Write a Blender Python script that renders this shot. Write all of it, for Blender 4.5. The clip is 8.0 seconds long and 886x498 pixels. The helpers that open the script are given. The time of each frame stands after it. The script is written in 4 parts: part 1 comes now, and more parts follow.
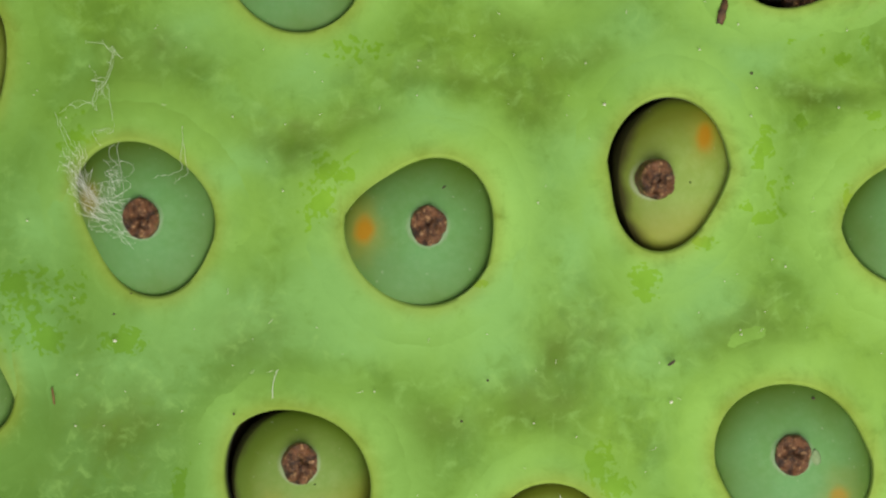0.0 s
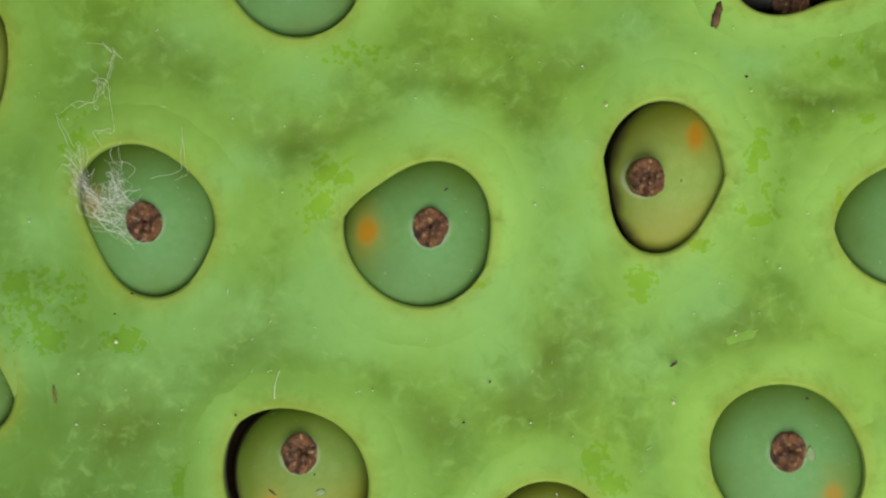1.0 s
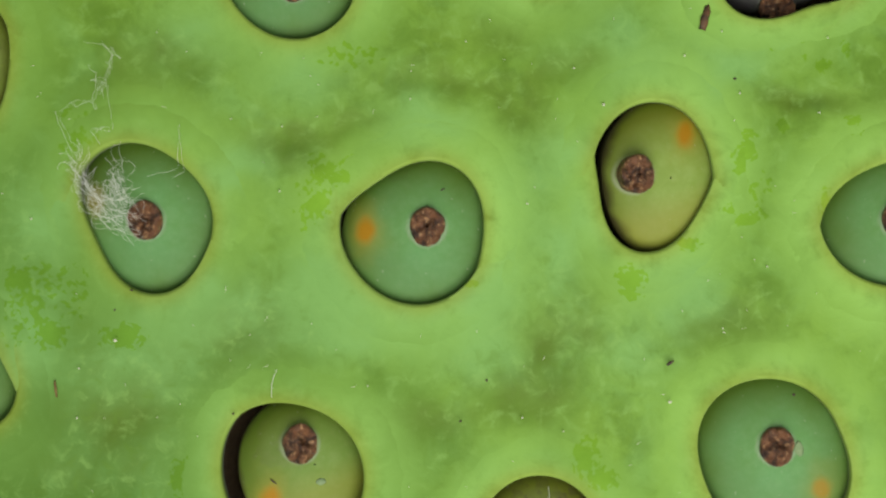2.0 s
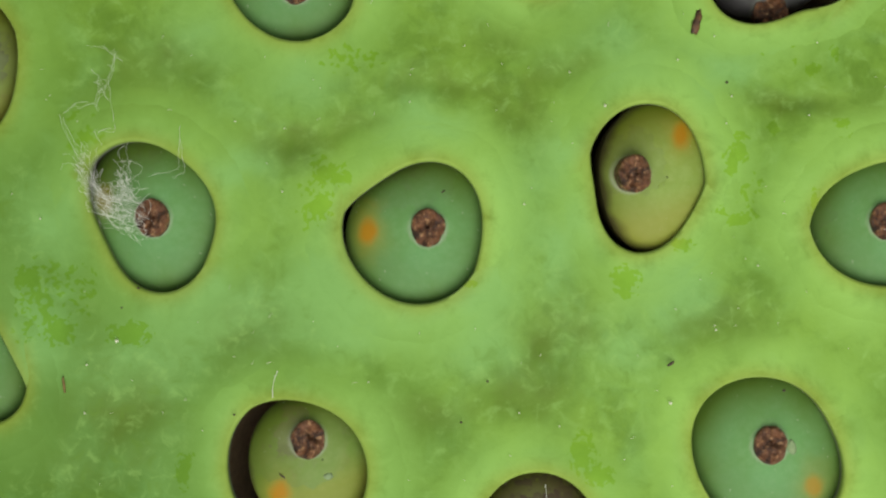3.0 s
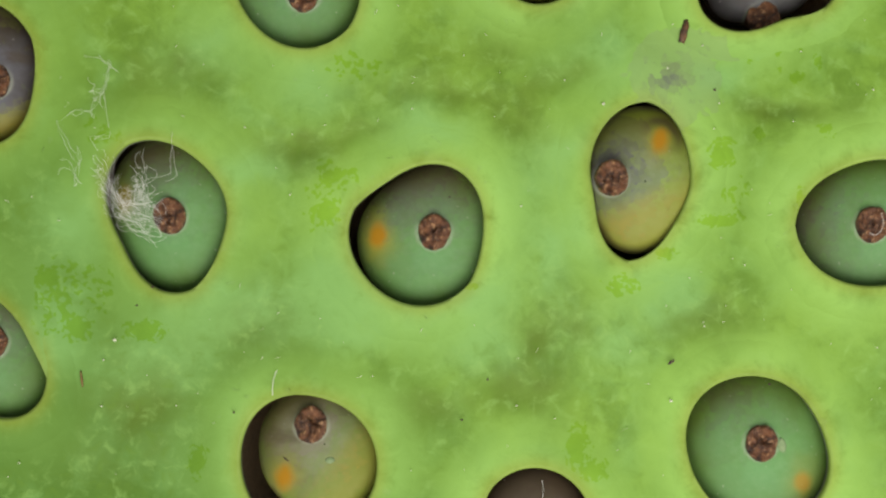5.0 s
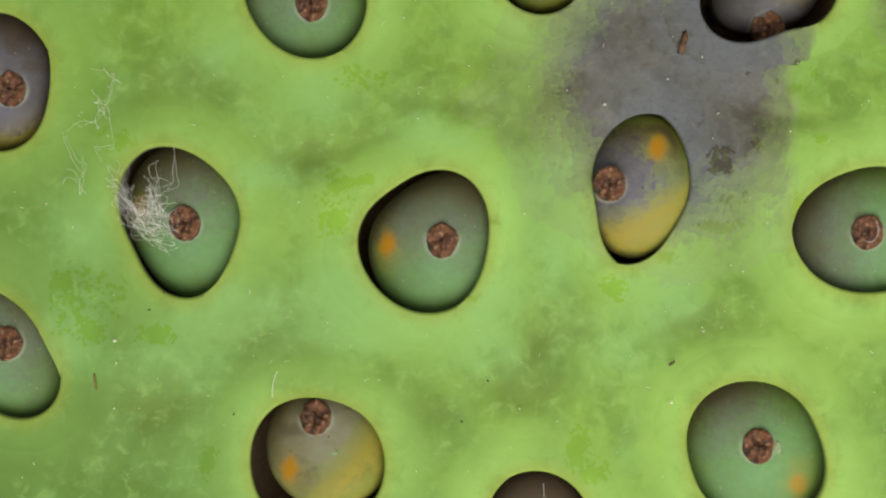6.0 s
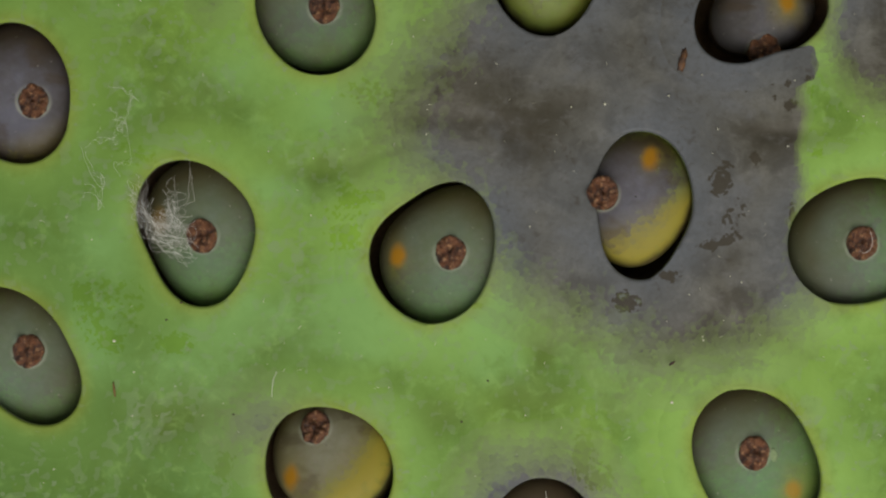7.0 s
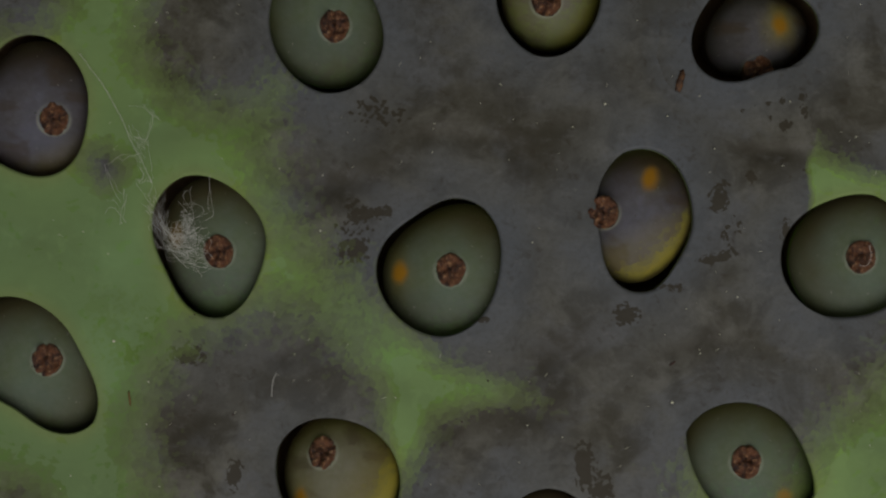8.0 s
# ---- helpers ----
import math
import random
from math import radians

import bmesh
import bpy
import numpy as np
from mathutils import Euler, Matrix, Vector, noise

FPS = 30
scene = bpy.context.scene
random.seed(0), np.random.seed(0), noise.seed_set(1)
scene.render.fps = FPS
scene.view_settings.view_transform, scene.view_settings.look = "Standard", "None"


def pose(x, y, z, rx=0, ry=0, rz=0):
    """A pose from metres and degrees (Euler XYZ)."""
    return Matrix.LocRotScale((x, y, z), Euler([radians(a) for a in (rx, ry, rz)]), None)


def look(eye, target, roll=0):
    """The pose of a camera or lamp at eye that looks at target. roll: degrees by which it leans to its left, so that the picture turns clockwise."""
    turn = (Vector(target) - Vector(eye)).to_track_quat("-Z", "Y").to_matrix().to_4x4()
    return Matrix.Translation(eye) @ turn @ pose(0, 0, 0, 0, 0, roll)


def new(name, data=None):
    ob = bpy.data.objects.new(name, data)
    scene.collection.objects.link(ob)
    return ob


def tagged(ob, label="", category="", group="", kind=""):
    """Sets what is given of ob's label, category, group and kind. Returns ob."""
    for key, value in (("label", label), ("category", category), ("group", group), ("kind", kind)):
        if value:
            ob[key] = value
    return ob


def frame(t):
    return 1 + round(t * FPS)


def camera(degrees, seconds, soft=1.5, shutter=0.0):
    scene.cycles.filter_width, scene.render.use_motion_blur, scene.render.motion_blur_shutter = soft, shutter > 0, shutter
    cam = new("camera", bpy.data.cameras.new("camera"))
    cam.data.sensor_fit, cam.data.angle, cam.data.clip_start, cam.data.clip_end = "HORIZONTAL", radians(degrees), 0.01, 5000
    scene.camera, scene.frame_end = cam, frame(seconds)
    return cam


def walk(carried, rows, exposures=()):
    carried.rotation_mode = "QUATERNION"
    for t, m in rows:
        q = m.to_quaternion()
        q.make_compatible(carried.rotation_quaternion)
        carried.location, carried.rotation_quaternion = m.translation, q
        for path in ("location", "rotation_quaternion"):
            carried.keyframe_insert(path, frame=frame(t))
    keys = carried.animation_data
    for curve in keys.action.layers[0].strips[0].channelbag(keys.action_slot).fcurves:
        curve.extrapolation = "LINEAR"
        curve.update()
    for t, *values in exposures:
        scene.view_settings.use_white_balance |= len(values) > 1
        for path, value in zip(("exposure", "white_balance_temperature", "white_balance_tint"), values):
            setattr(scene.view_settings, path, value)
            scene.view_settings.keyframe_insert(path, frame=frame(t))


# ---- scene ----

# ---------------------------------------------------------------- camera
cam = camera(30, 8.0, soft=2.3)
CAM_ROWS = [
    (0.0, pose(0.00000, -0.00000, 0.12300, 0, 0, -0.00)),
    (0.5, pose(0.00005, 0.00002, 0.12332, 0, 0, 0.02)),
    (1.0, pose(0.00017, 0.00008, 0.12423, 0, 0, 0.11)),
    (1.5, pose(0.00045, -0.00002, 0.12530, 0, 0, 0.21)),
    (3.0, pose(0.00073, -0.00012, 0.12986, 0, 0, 0.28)),
    (3.5, pose(0.00071, -0.00020, 0.13127, 0, 0, 0.23)),
    (4.0, pose(0.00073, -0.00016, 0.13279, 0, 0, 0.22)),
    (4.5, pose(0.00074, -0.00015, 0.13441, 0, 0, 0.22)),
    (6.0, pose(0.00025, 0.00043, 0.13933, 0, 0, 0.35)),
    (6.5, pose(-0.00005, 0.00100, 0.14150, 0, 0, 0.37)),
    (7.0, pose(-0.00044, 0.00145, 0.14387, 0, 0, 0.29)),
    (7.5, pose(-0.00071, 0.00184, 0.14640, 0, 0, 0.42)),
    (8.0, pose(-0.00092, 0.00277, 0.14870, 0, 0, 0.50)),
]
walk(cam, CAM_ROWS, exposures=[
    (0.0, -0.06, 6480, 10), (0.5, -0.13, 6460, 10), (3.0, -0.12, 6320, 12), (4.5, 0.0, 6350, 16), (6.0, 0.05, 6520, 18), (6.5, -0.17, 6470, 19), (7.0, -0.58, 6400, 20), (7.5, -1.05, 6330, 21), (8.0, -1.57, 6270, 21)])

# ---------------------------------------------------------------- light
world = bpy.data.worlds.new("world")
scene.world = world
world.use_nodes = True
world.node_tree.nodes["Background"].inputs[0].default_value = (1.0, 0.98, 0.93, 1)
world.node_tree.nodes["Background"].inputs[1].default_value = 0.38

softbox = new("softbox", bpy.data.lights.new("softbox", "AREA"))
softbox.data.shape, softbox.data.size, softbox.data.size_y = "RECTANGLE", 0.30, 0.24
softbox.data.energy, softbox.data.color = 0.98, (1.0, 0.97, 0.9)
softbox.matrix_basis = look((0.045, -0.158, 0.22), (0.0, 0, 0))

# ---------------------------------------------------------------- plan
MM = 0.001
UNIT = 0.04203795            # mm in one unit of the drawing grid
# seed holes: centre in mm, outline as a Fourier series of the radius in mm,
# lip rows (s, upper lip x y, lower lip x y) and seed rows (s, x y, apex lean x y)
HOLES = [
    dict(c=(-22.24, 2.52), r=(5.72, 0.23, 0.35, -0.63, -0.44, 0.09, 0.23, 0.07, 0.09),
         lip=[(0, -0.26, -1.1, 0.15, 0.31), (1.5, -0.27, -1.18, 0.08, 0.23), (3.5, -0.45, -0.75, 0.2, 0.14), (4.5, -0.45, -0.48, 0.21, 0.05), (6, -0.18, -0.18, 0.19, 0), (6.5, -0.12, -0.15, 0.24, 0.06), (7, -0.05, -0.03, 0.19, 0.13), (7.5, -0.03, -0.02, 0.18, 0.12), (8, -0.12, 0.1, 0.24, 0.21)],
         seed=[(0, -0.01, -0.23, -0.08, -0.03), (1.5, 0.06, -0.41, -0.01, -0.1), (3.5, 0.1, -0.16, 0.03, -0.04), (4.5, 0.17, -0.01, 0.08, 0), (6, 0.43, 0.02, 0.17, -0.07), (6.5, 0.55, 0.01, 0.22, -0.11), (7, 0.4, 0.08, 0.31, -0.12), (7.5, 0.45, 0.02, 0.36, -0.16), (8, 0.57, 0.04, 0.48, -0.2)]),
    dict(c=(-1.60, 1.12), r=(5.97, 0.07, -0.15, -0.17, 0.39, -0.3, 0.07, 0.01, -0.05),
         lip=[(0, -0.29, -0.47, 0.3, 1.03), (1.5, -0.29, -0.57, 0.31, 0.93), (3.5, -0.19, -0.48, 0.43, 0.67), (4.5, -0.12, -0.4, 0.48, 0.48), (6, 0.08, -0.15, 0.68, 0.25), (6.5, -0.02, 0.16, 0.77, -0.02), (7, 0.01, 0.14, 0.76, 0.06), (7.5, 0.12, 0.02, 0.72, 0.05), (8, 0.27, 0.07, 0.72, 0.12)],
         seed=[(0, -0.26, 0.17, 0.76, 0.45), (1.5, 0.08, 0.1, 0.85, 0.46), (3.5, 0.32, -0.05, 0.88, 0.44), (4.5, 0.51, -0.15, 0.91, 0.43), (6, 0.83, -0.34, 0.94, 0.37), (6.5, 0.89, -0.35, 0.95, 0.38), (7, 0.89, -0.35, 0.94, 0.38), (7.5, 0.82, -0.42, 0.91, 0.38), (8, 0.58, -0.55, 0.82, 0.33)]),
    dict(c=(16.91, 5.48), r=(5.48, -0.08, 0.33, -1.01, 0.16, 0.16, 0.09, 0.12, -0.1),
         lip=[(0, -0.1, -0.97, -0.12, 0.77), (1.5, -0.2, -1.02, -0.07, 0.7), (3.5, -0.32, -0.78, 0.04, 0.47), (4.5, -0.55, -0.31, 0.38, -0.02), (6, -0.52, 0.16, 0.54, -0.34), (6.5, -0.34, -0.44, 0.42, -0.21), (7, -0.31, -0.52, 0.42, -0.21), (7.5, -0.25, -0.52, 0.58, -0.11), (8, -0.12, -0.39, 0.5, -0.03)],
         seed=[(0, 0.05, 0.03, -1.4, -0.3), (1.5, -0.08, 0.11, -1.66, 0.02), (3.5, 0.03, 0.17, -1.43, 0.18), (4.5, -0.19, 0.14, -2.09, 0.12), (6, -0.25, 0.26, -2.46, 0.23), (6.5, -0.41, 0.29, -2.91, 0.5), (7, -0.44, 0.28, -3.03, 0.57), (7.5, -0.2, 0.29, -3.19, 0.53), (8, -0.07, 0.3, -3.32, 0.38)]),
    dict(c=(-10.36, -17.78), r=(5.74, -0.03, -0.2, 0.09, -0.13, 0.08, 0.01, -0.06, -0),
         lip=[(0, -0.85, 0.39, -0.19, 1.13), (1.5, -0.86, 0.45, -0.27, 1), (3.5, -0.48, 0.25, 0, 0.51), (4.5, -0.27, 0.15, 0.13, 0.29), (6, -0.04, 0.37, 0.15, 0.21), (6.5, -0.05, 0.22, 0.39, 0.28), (7, -0.14, 0.02, 0.23, 0.26), (7.5, -0.08, -0.17, 0.46, 0.21), (8, -0.06, -0.15, 0.28, 0.68)],
         seed=[(0, 0.25, 0.6, -0.52, 1.31), (1.5, 0.24, 0.75, -0.32, 1.91), (3.5, 0.62, 0.44, 0.01, 2.07), (4.5, 0.65, 0.34, -0.29, 2.28), (6, 0.66, 0.46, -0.76, 3.38), (6.5, 0.59, 0.32, -0.92, 3.34), (7, 0.39, 0.12, -1.65, 3.43), (7.5, 0.59, -0.31, -1.94, 2.88), (8, 0.68, -0.56, -2.03, 2.53)]),
    dict(c=(26.59, -16.34), r=(6.23, -0.05, -0.25, -0.25, -0.54, -0.04, -0.01, -0.06, -0.07),
         lip=[(0, -0.24, 0.06, -0.62, 1.61), (1.5, -0.2, 0.09, -0.72, 1.25), (3.5, -0.38, 0.72, 0.1, -0.21), (4.5, -0.2, 0.52, 0.25, -0.32), (6, 0.01, 0.31, 0.43, -0.42), (6.5, -0.05, -0.45, 0.77, -0.53), (7, -0.06, -0.51, 0.84, -0.23), (7.5, 0.08, -0.69, 0.77, 0.81), (8, 0.08, -0.65, 0.65, 1.39)],
         seed=[(0, -0.45, 0.58, -0.26, 0.56), (1.5, -0.25, 0.67, -0.19, 0.67), (3.5, 0.27, 0.1, -0.15, 0.64), (4.5, 0.53, -0.22, -0.13, 0.6), (6, 0.66, -0.35, -0.2, 0.63), (6.5, 0.63, -0.45, -0.24, 0.62), (7, 0.55, -0.51, -0.29, 0.63), (7.5, 0.59, -0.56, -0.32, 0.66), (8, 0.44, -0.56, -0.4, 0.7)]),
    dict(c=(35.96, 2.21), r=(6.1, -0.02, -0.15, 0.43, 0.1, -0.09, -0.07, 0, -0.05),
         lip=[(0, 0.36, -0.73, 0.26, 0.64), (1.5, 0.24, -0.76, 0.18, 0.74), (3.5, 0.21, -0.76, 0.17, 0.63), (4.5, 0.3, -0.52, 0.27, 0.55), (6, 0.35, -0.18, 0.35, 0.5), (6.5, 0.37, -0.1, -0.28, 0.47), (7, 0.23, 0.05, -0.74, 0.35), (7.5, 0.11, 0.21, -0.65, 0.43), (8, 0.11, 0.23, -0.72, 0.45)],
         seed=[(0, 0.54, -0.13, -0.79, 0.26), (1.5, 0.48, -0.07, -0.79, 0.26), (3.5, 0.55, -0.2, -0.78, 0.2), (4.5, 0.91, -0.24, -0.8, 0.12), (6, 1.03, -0.18, -0.77, 0.06), (6.5, 1, -0.17, -0.78, 0.08), (7, 0.99, -0.15, -0.73, 0.1), (7.5, 1.08, -0.05, -0.58, 0.1), (8, 1.27, 0.03, -0.39, 0.16)]),
    dict(c=(-37.96, 14.54), r=(5.9, -0.19, 0.21, -0.54, 0.03, -0.18, -0.24, 0.07, 0.17),
         lip=[(0, 0.75, -1.11, 0.38, -0.2), (1.5, 0.63, -1.12, 0.26, -0.19), (3.5, 0.4, -1.15, 0.03, -0.15), (4.5, 0.35, -1.23, -0.09, -0.17), (6, 0.42, -1.28, -0.07, 0.03), (6.5, -0.04, -0.92, 0.39, 0.21), (7, -0.08, -0.45, 0.12, 0.27), (7.5, -0.26, -0.08, -0.19, 0.4), (8, -0.04, 0.25, -0.07, 0.55)],
         seed=[(0, 0.29, -0.41, 1.6, -0.49), (1.5, 0.17, -0.41, 1.6, -0.49), (3.5, -0.07, -0.41, 1.6, -0.49), (4.5, -0.18, -0.41, 1.6, -0.49), (6, -0.14, -0.29, 1.6, -0.49), (6.5, -0.09, -0.05, 1.63, -0.53), (7, -0.06, 0.21, 1.67, -0.54), (7.5, -0.09, 0.37, 1.77, -0.61), (8, 0.06, 0.42, 1.71, -0.75)]),
    dict(c=(-37.96, -8.47), r=(5.91, 0.08, 0.29, -0.09, -1.3, -0.18, -0.22, -0.21, 0.08),
         lip=[(0, 0.11, -1.7, -0.19, 0.65), (1.5, -0.03, -1.77, -0.33, 0.64), (3.5, 0.05, -1.59, -0.24, 0.66), (4.5, 0.05, -1.35, -0.24, 0.53), (6, 0.04, -1, -0.25, 0.68), (6.5, 0.91, -0.51, -0.15, 0.69), (7, 0.28, -0.18, -0.16, 0.67), (7.5, 0.05, 0.5, -0.07, -0.1), (8, 0.26, 0.59, -0.18, -0)],
         seed=[(0, 0.03, -0.32, 1.35, 0.68), (1.5, -0.11, -0.35, 1.35, 0.68), (3.5, -0.03, -0.27, 1.35, 0.68), (4.5, -0.03, -0.21, 1.35, 0.68), (6, -0.05, 0.04, 1.35, 0.68), (6.5, 0, 0.17, 1.37, 0.62), (7, -0.01, 0.25, 1.36, 0.59), (7.5, 0, 0.24, 1.37, 0.61), (8, 0.04, 0.38, 1.37, 0.58)]),
    dict(c=(-11.50, 22.54), r=(5.76, -0.25, -0.26, -0.47, -0.37, -0.01, -0.1, 0.05, 0),
         lip=[(0, -0.08, -0.87, 0.43, 0.07), (1.5, 0.02, -0.8, 0.34, -0.12), (3.5, -0.06, -0.27, 0.23, 0.18), (4.5, -0.02, -0.08, 0.26, 0.26), (6, -0.08, 0.18, 0.25, 0.37), (6.5, -0.16, 0.35, 0.12, 0.14), (7, -0.16, 0.46, 0.14, 0.33), (7.5, -0.19, 0.54, 0.14, 0.44), (8, -0.19, 0.61, 0.33, 0.55)],
         seed=[(0, 0.04, -0.6, 0.53, -1.56), (1.5, 0.05, -0.67, 0.53, -1.56), (3.5, -0.04, -0.21, 0.53, -1.56), (4.5, 0, -0.05, 0.53, -1.56), (6, -0.04, 0.18, 0.53, -1.56), (6.5, -0.16, 0.93, 0.44, -1.22), (7, 0, 1.31, 0.57, -1.24), (7.5, -0.04, 1.45, 0.63, -1.27), (8, -0.02, 1.61, 0.64, -1.29)]),
    dict(c=(27.27, 22.51), r=(5.44, -0.93, 0.73, 0.95, 0.4, 0.16, -0.21, -0.04, 0.28),
         lip=[(0, 0.58, -1.31, 1.79, -0.05), (1.5, 0.35, -1.31, 1.63, -0.29), (3.5, 0.39, -1.15, 1.45, -0.25), (4.5, 0.38, -0.92, 1.38, -0.14), (6, 0.47, -0.85, 1.76, 0), (6.5, 0.24, -0.81, 1.41, -0.36), (7, 0.02, -0.72, 1.27, -0.29), (7.5, -0.03, -0.55, 1.25, -0.11), (8, -0.3, -0.54, 1.17, -0.01)],
         seed=[(0, 0.31, -0.2, -0.63, -3.27), (1.5, -0.02, -0.43, -0.77, -3.34), (3.5, 0.2, -0.28, -0.59, -3.35), (4.5, 0.35, -0.08, -0.55, -3.33), (6, 1.15, 0.31, -0.4, -3.23), (6.5, 1.17, 0.05, -0.37, -3.25), (7, 1.05, 0, -0.36, -3.31), (7.5, 0.95, 0.09, -0.37, -3.32), (8, 0.8, 0.1, -0.3, -3.34)]),
    dict(c=(8.35, 25.02), r=(5.04, 0.01, 0.06, -0.22, 0.08, -0.06, 0.07, 0.05, 0),
         lip=[(0, -0.12, -0.83, 0.14, 0.16), (1.5, -0.12, -0.6, 0.13, 0.2), (3.5, -0.11, -0.29, 0.09, 0.27), (4.5, -0.11, -0.12, 0.09, 0.3), (6, -0.18, 0.41, 0.07, 0.58), (6.5, -0.46, 0, 0.14, 0.46), (7, -0.17, 0.23, 0.15, 0.31), (7.5, -0.11, 0.33, 0.18, 0.33), (8, -0.06, 0.38, 0.23, 0.3)],
         seed=[(0, 0, -0.38, -0.11, -0.41), (1.5, 0, -0.24, -0.11, -0.41), (3.5, 0, -0.06, -0.11, -0.41), (4.5, 0, 0.04, -0.11, -0.41), (6, 0, 0.42, -0.11, -0.41), (6.5, 0, 0.47, -0.11, -0.41), (7, 0, 0.33, -0.11, -0.41), (7.5, 0, 0.53, -0.11, -0.41), (8, 0, 0.71, -0.11, -0.41)]),
    dict(c=(8.38, -22.83), r=(4.9, 0.11, 0, -0.13, 0.04, -0, 0.01, 0.01, 0.01),
         lip=[(0, -0.5, 0.35, 0, 1.43), (1.5, -0.43, 0.42, 0.06, 1.3), (3.5, -0.2, 0, 0.15, 0.64), (4.5, -0.16, -0.24, 0.16, 0.29), (6, -0.34, -0.44, 0.15, -0.13), (6.5, 0.01, -0.59, 0.18, -0.36), (7, -0.19, -0.64, 0.01, -0.59), (7.5, -0.16, -0.76, 0.18, -0.78), (8, 0.12, -0.87, 0.5, -0.85)],
         seed=[(0, -0.14, 0.89, 0, 0), (1.5, -0.07, 0.87, 0, 0), (3.5, 0.08, 0.32, 0, 0), (4.5, 0.12, 0.02, 0, 0), (6, 0.03, -0.28, 0, 0), (6.5, -0.04, -0.46, 0, 0), (7, -0.19, -0.57, 0, 0), (7.5, -0.11, -0.79, 0, 0), (8, 0.02, -0.91, 0, 0)]),
]
TAU = 2 * math.pi


def grid_mm(px, py):
    return (px - 784) * UNIT, -(py - 441) * UNIT


def radius(r, th):
    out = r[0] + 0 * th
    for n in range(1, 5):
        out = out + r[2 * n - 1] * np.cos(n * th) + r[2 * n] * np.sin(n * th)
    return out


_tables = {}


def vnoise(x, y, size, seed):
    """Smooth lattice noise in -1..1 with cells of that size in mm."""
    if seed not in _tables:
        _tables[seed] = np.random.RandomState(seed).uniform(-1, 1, (97, 97))
    tab = _tables[seed]
    u, v = x / size + 500.3, y / size + 500.7
    i, j = np.floor(u).astype(int), np.floor(v).astype(int)
    f, g = u - i, v - j
    f, g = f * f * (3 - 2 * f), g * g * (3 - 2 * g)
    a, b = tab[i % 97, j % 97], tab[(i + 1) % 97, j % 97]
    c, d = tab[i % 97, (j + 1) % 97], tab[(i + 1) % 97, (j + 1) % 97]
    return (a * (1 - f) + b * f) * (1 - g) + (c * (1 - f) + d * f) * g


def fbm(x, y, size, seed, octaves=4):
    out, amp = 0 * x, 1.0
    for o in range(octaves):
        out, amp, size = out + amp * vnoise(x, y, size, seed + o), amp * 0.5, size * 0.5
    return out / 1.9


def gauss(x, y, px, py, sx, sy, turn=0.0):
    cx, cy = grid_mm(px, py)
    sx, sy = sx * UNIT, sy * UNIT
    a = radians(turn)
    u = (x - cx) * math.cos(a) + (y - cy) * math.sin(a)
    v = -(x - cx) * math.sin(a) + (y - cy) * math.cos(a)
    return np.exp(-0.5 * ((u / sx) ** 2 + (v / sy) ** 2))


def hole_distance(x, y):
    """Distance in mm from the nearest hole's edge, negative inside."""
    best = np.full_like(x, 99.0)
    for h in HOLES:
        dx, dy = x - h["c"][0], y - h["c"][1]
        best = np.minimum(best, np.hypot(dx, dy) - radius(h["r"], np.arctan2(dy, dx)))
    return best


# hollows where the skin sinks, their shading painted into its colour: x, y, half sizes, turn
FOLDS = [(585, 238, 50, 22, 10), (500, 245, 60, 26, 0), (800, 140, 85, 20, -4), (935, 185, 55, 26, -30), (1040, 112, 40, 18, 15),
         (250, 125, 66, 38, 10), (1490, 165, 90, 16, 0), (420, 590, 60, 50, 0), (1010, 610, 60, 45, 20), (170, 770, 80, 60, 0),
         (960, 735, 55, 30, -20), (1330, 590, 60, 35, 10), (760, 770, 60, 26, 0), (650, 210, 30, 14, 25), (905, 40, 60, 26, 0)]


def relief(x, y):
    """Height of the skin in mm."""
    z = 0.30 * fbm(x, y, 14.0, 3, 3) + 0.10 * fbm(x, y, 3.2, 11, 3)
    for px, py, sx, sy, turn in FOLDS:
        z = z - 0.38 * gauss(x, y, px, py, sx * 0.8, sy * 0.8, turn)
    d = hole_distance(x, y)
    return z * np.clip((d - 3.2) / 4.0, 0.03, 1)


# Mask of the shading painted into the sunken places.
def fold_shade_at(x, y):
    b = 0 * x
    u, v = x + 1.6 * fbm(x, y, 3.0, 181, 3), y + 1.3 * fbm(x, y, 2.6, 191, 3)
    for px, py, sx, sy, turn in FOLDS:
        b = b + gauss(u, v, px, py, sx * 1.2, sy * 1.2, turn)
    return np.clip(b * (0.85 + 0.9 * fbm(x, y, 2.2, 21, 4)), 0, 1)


# patches of bare, deeper green: x, y, half sizes
FLECKS = [(1454, 54, 5, 8), (1498, 42, 6, 9), (1530, 74, 8, 10), (1489, 106, 13, 10), (1457, 91, 4, 6), (1400, 70, 6, 6), (1545, 205, 11, 7), (1353, 255, 16, 20), (1378, 335, 16, 40), (1345, 385, 26, 9), (1142, 511, 20, 16), (1247, 447, 18, 9), (1067, 825, 17, 32),
          (565, 330, 26, 50), (600, 300, 30, 12), (60, 545, 50, 60), (120, 520, 26, 50), (30, 500, 22, 16), (85, 600, 20, 26), (560, 380, 20, 24), (135, 215, 36, 24), (1417, 215, 9, 12),
          (1490, 335, 8, 20), (620, 90, 50, 22), (845, 527, 9, 5), (1100, 870, 20, 16), (320, 860, 14, 24), (215, 605, 30, 16)]


def flecks_at(x, y):
    b = 0 * x
    for px, py, sx, sy in FLECKS:
        lone = max(sx, sy) <= 33
        b = np.maximum(b, 1.7 * gauss(x, y, px, py, sx, sy) if lone else 0.85 * gauss(x, y, px, py, 1.1 * sx, 1.1 * sy))
    return b


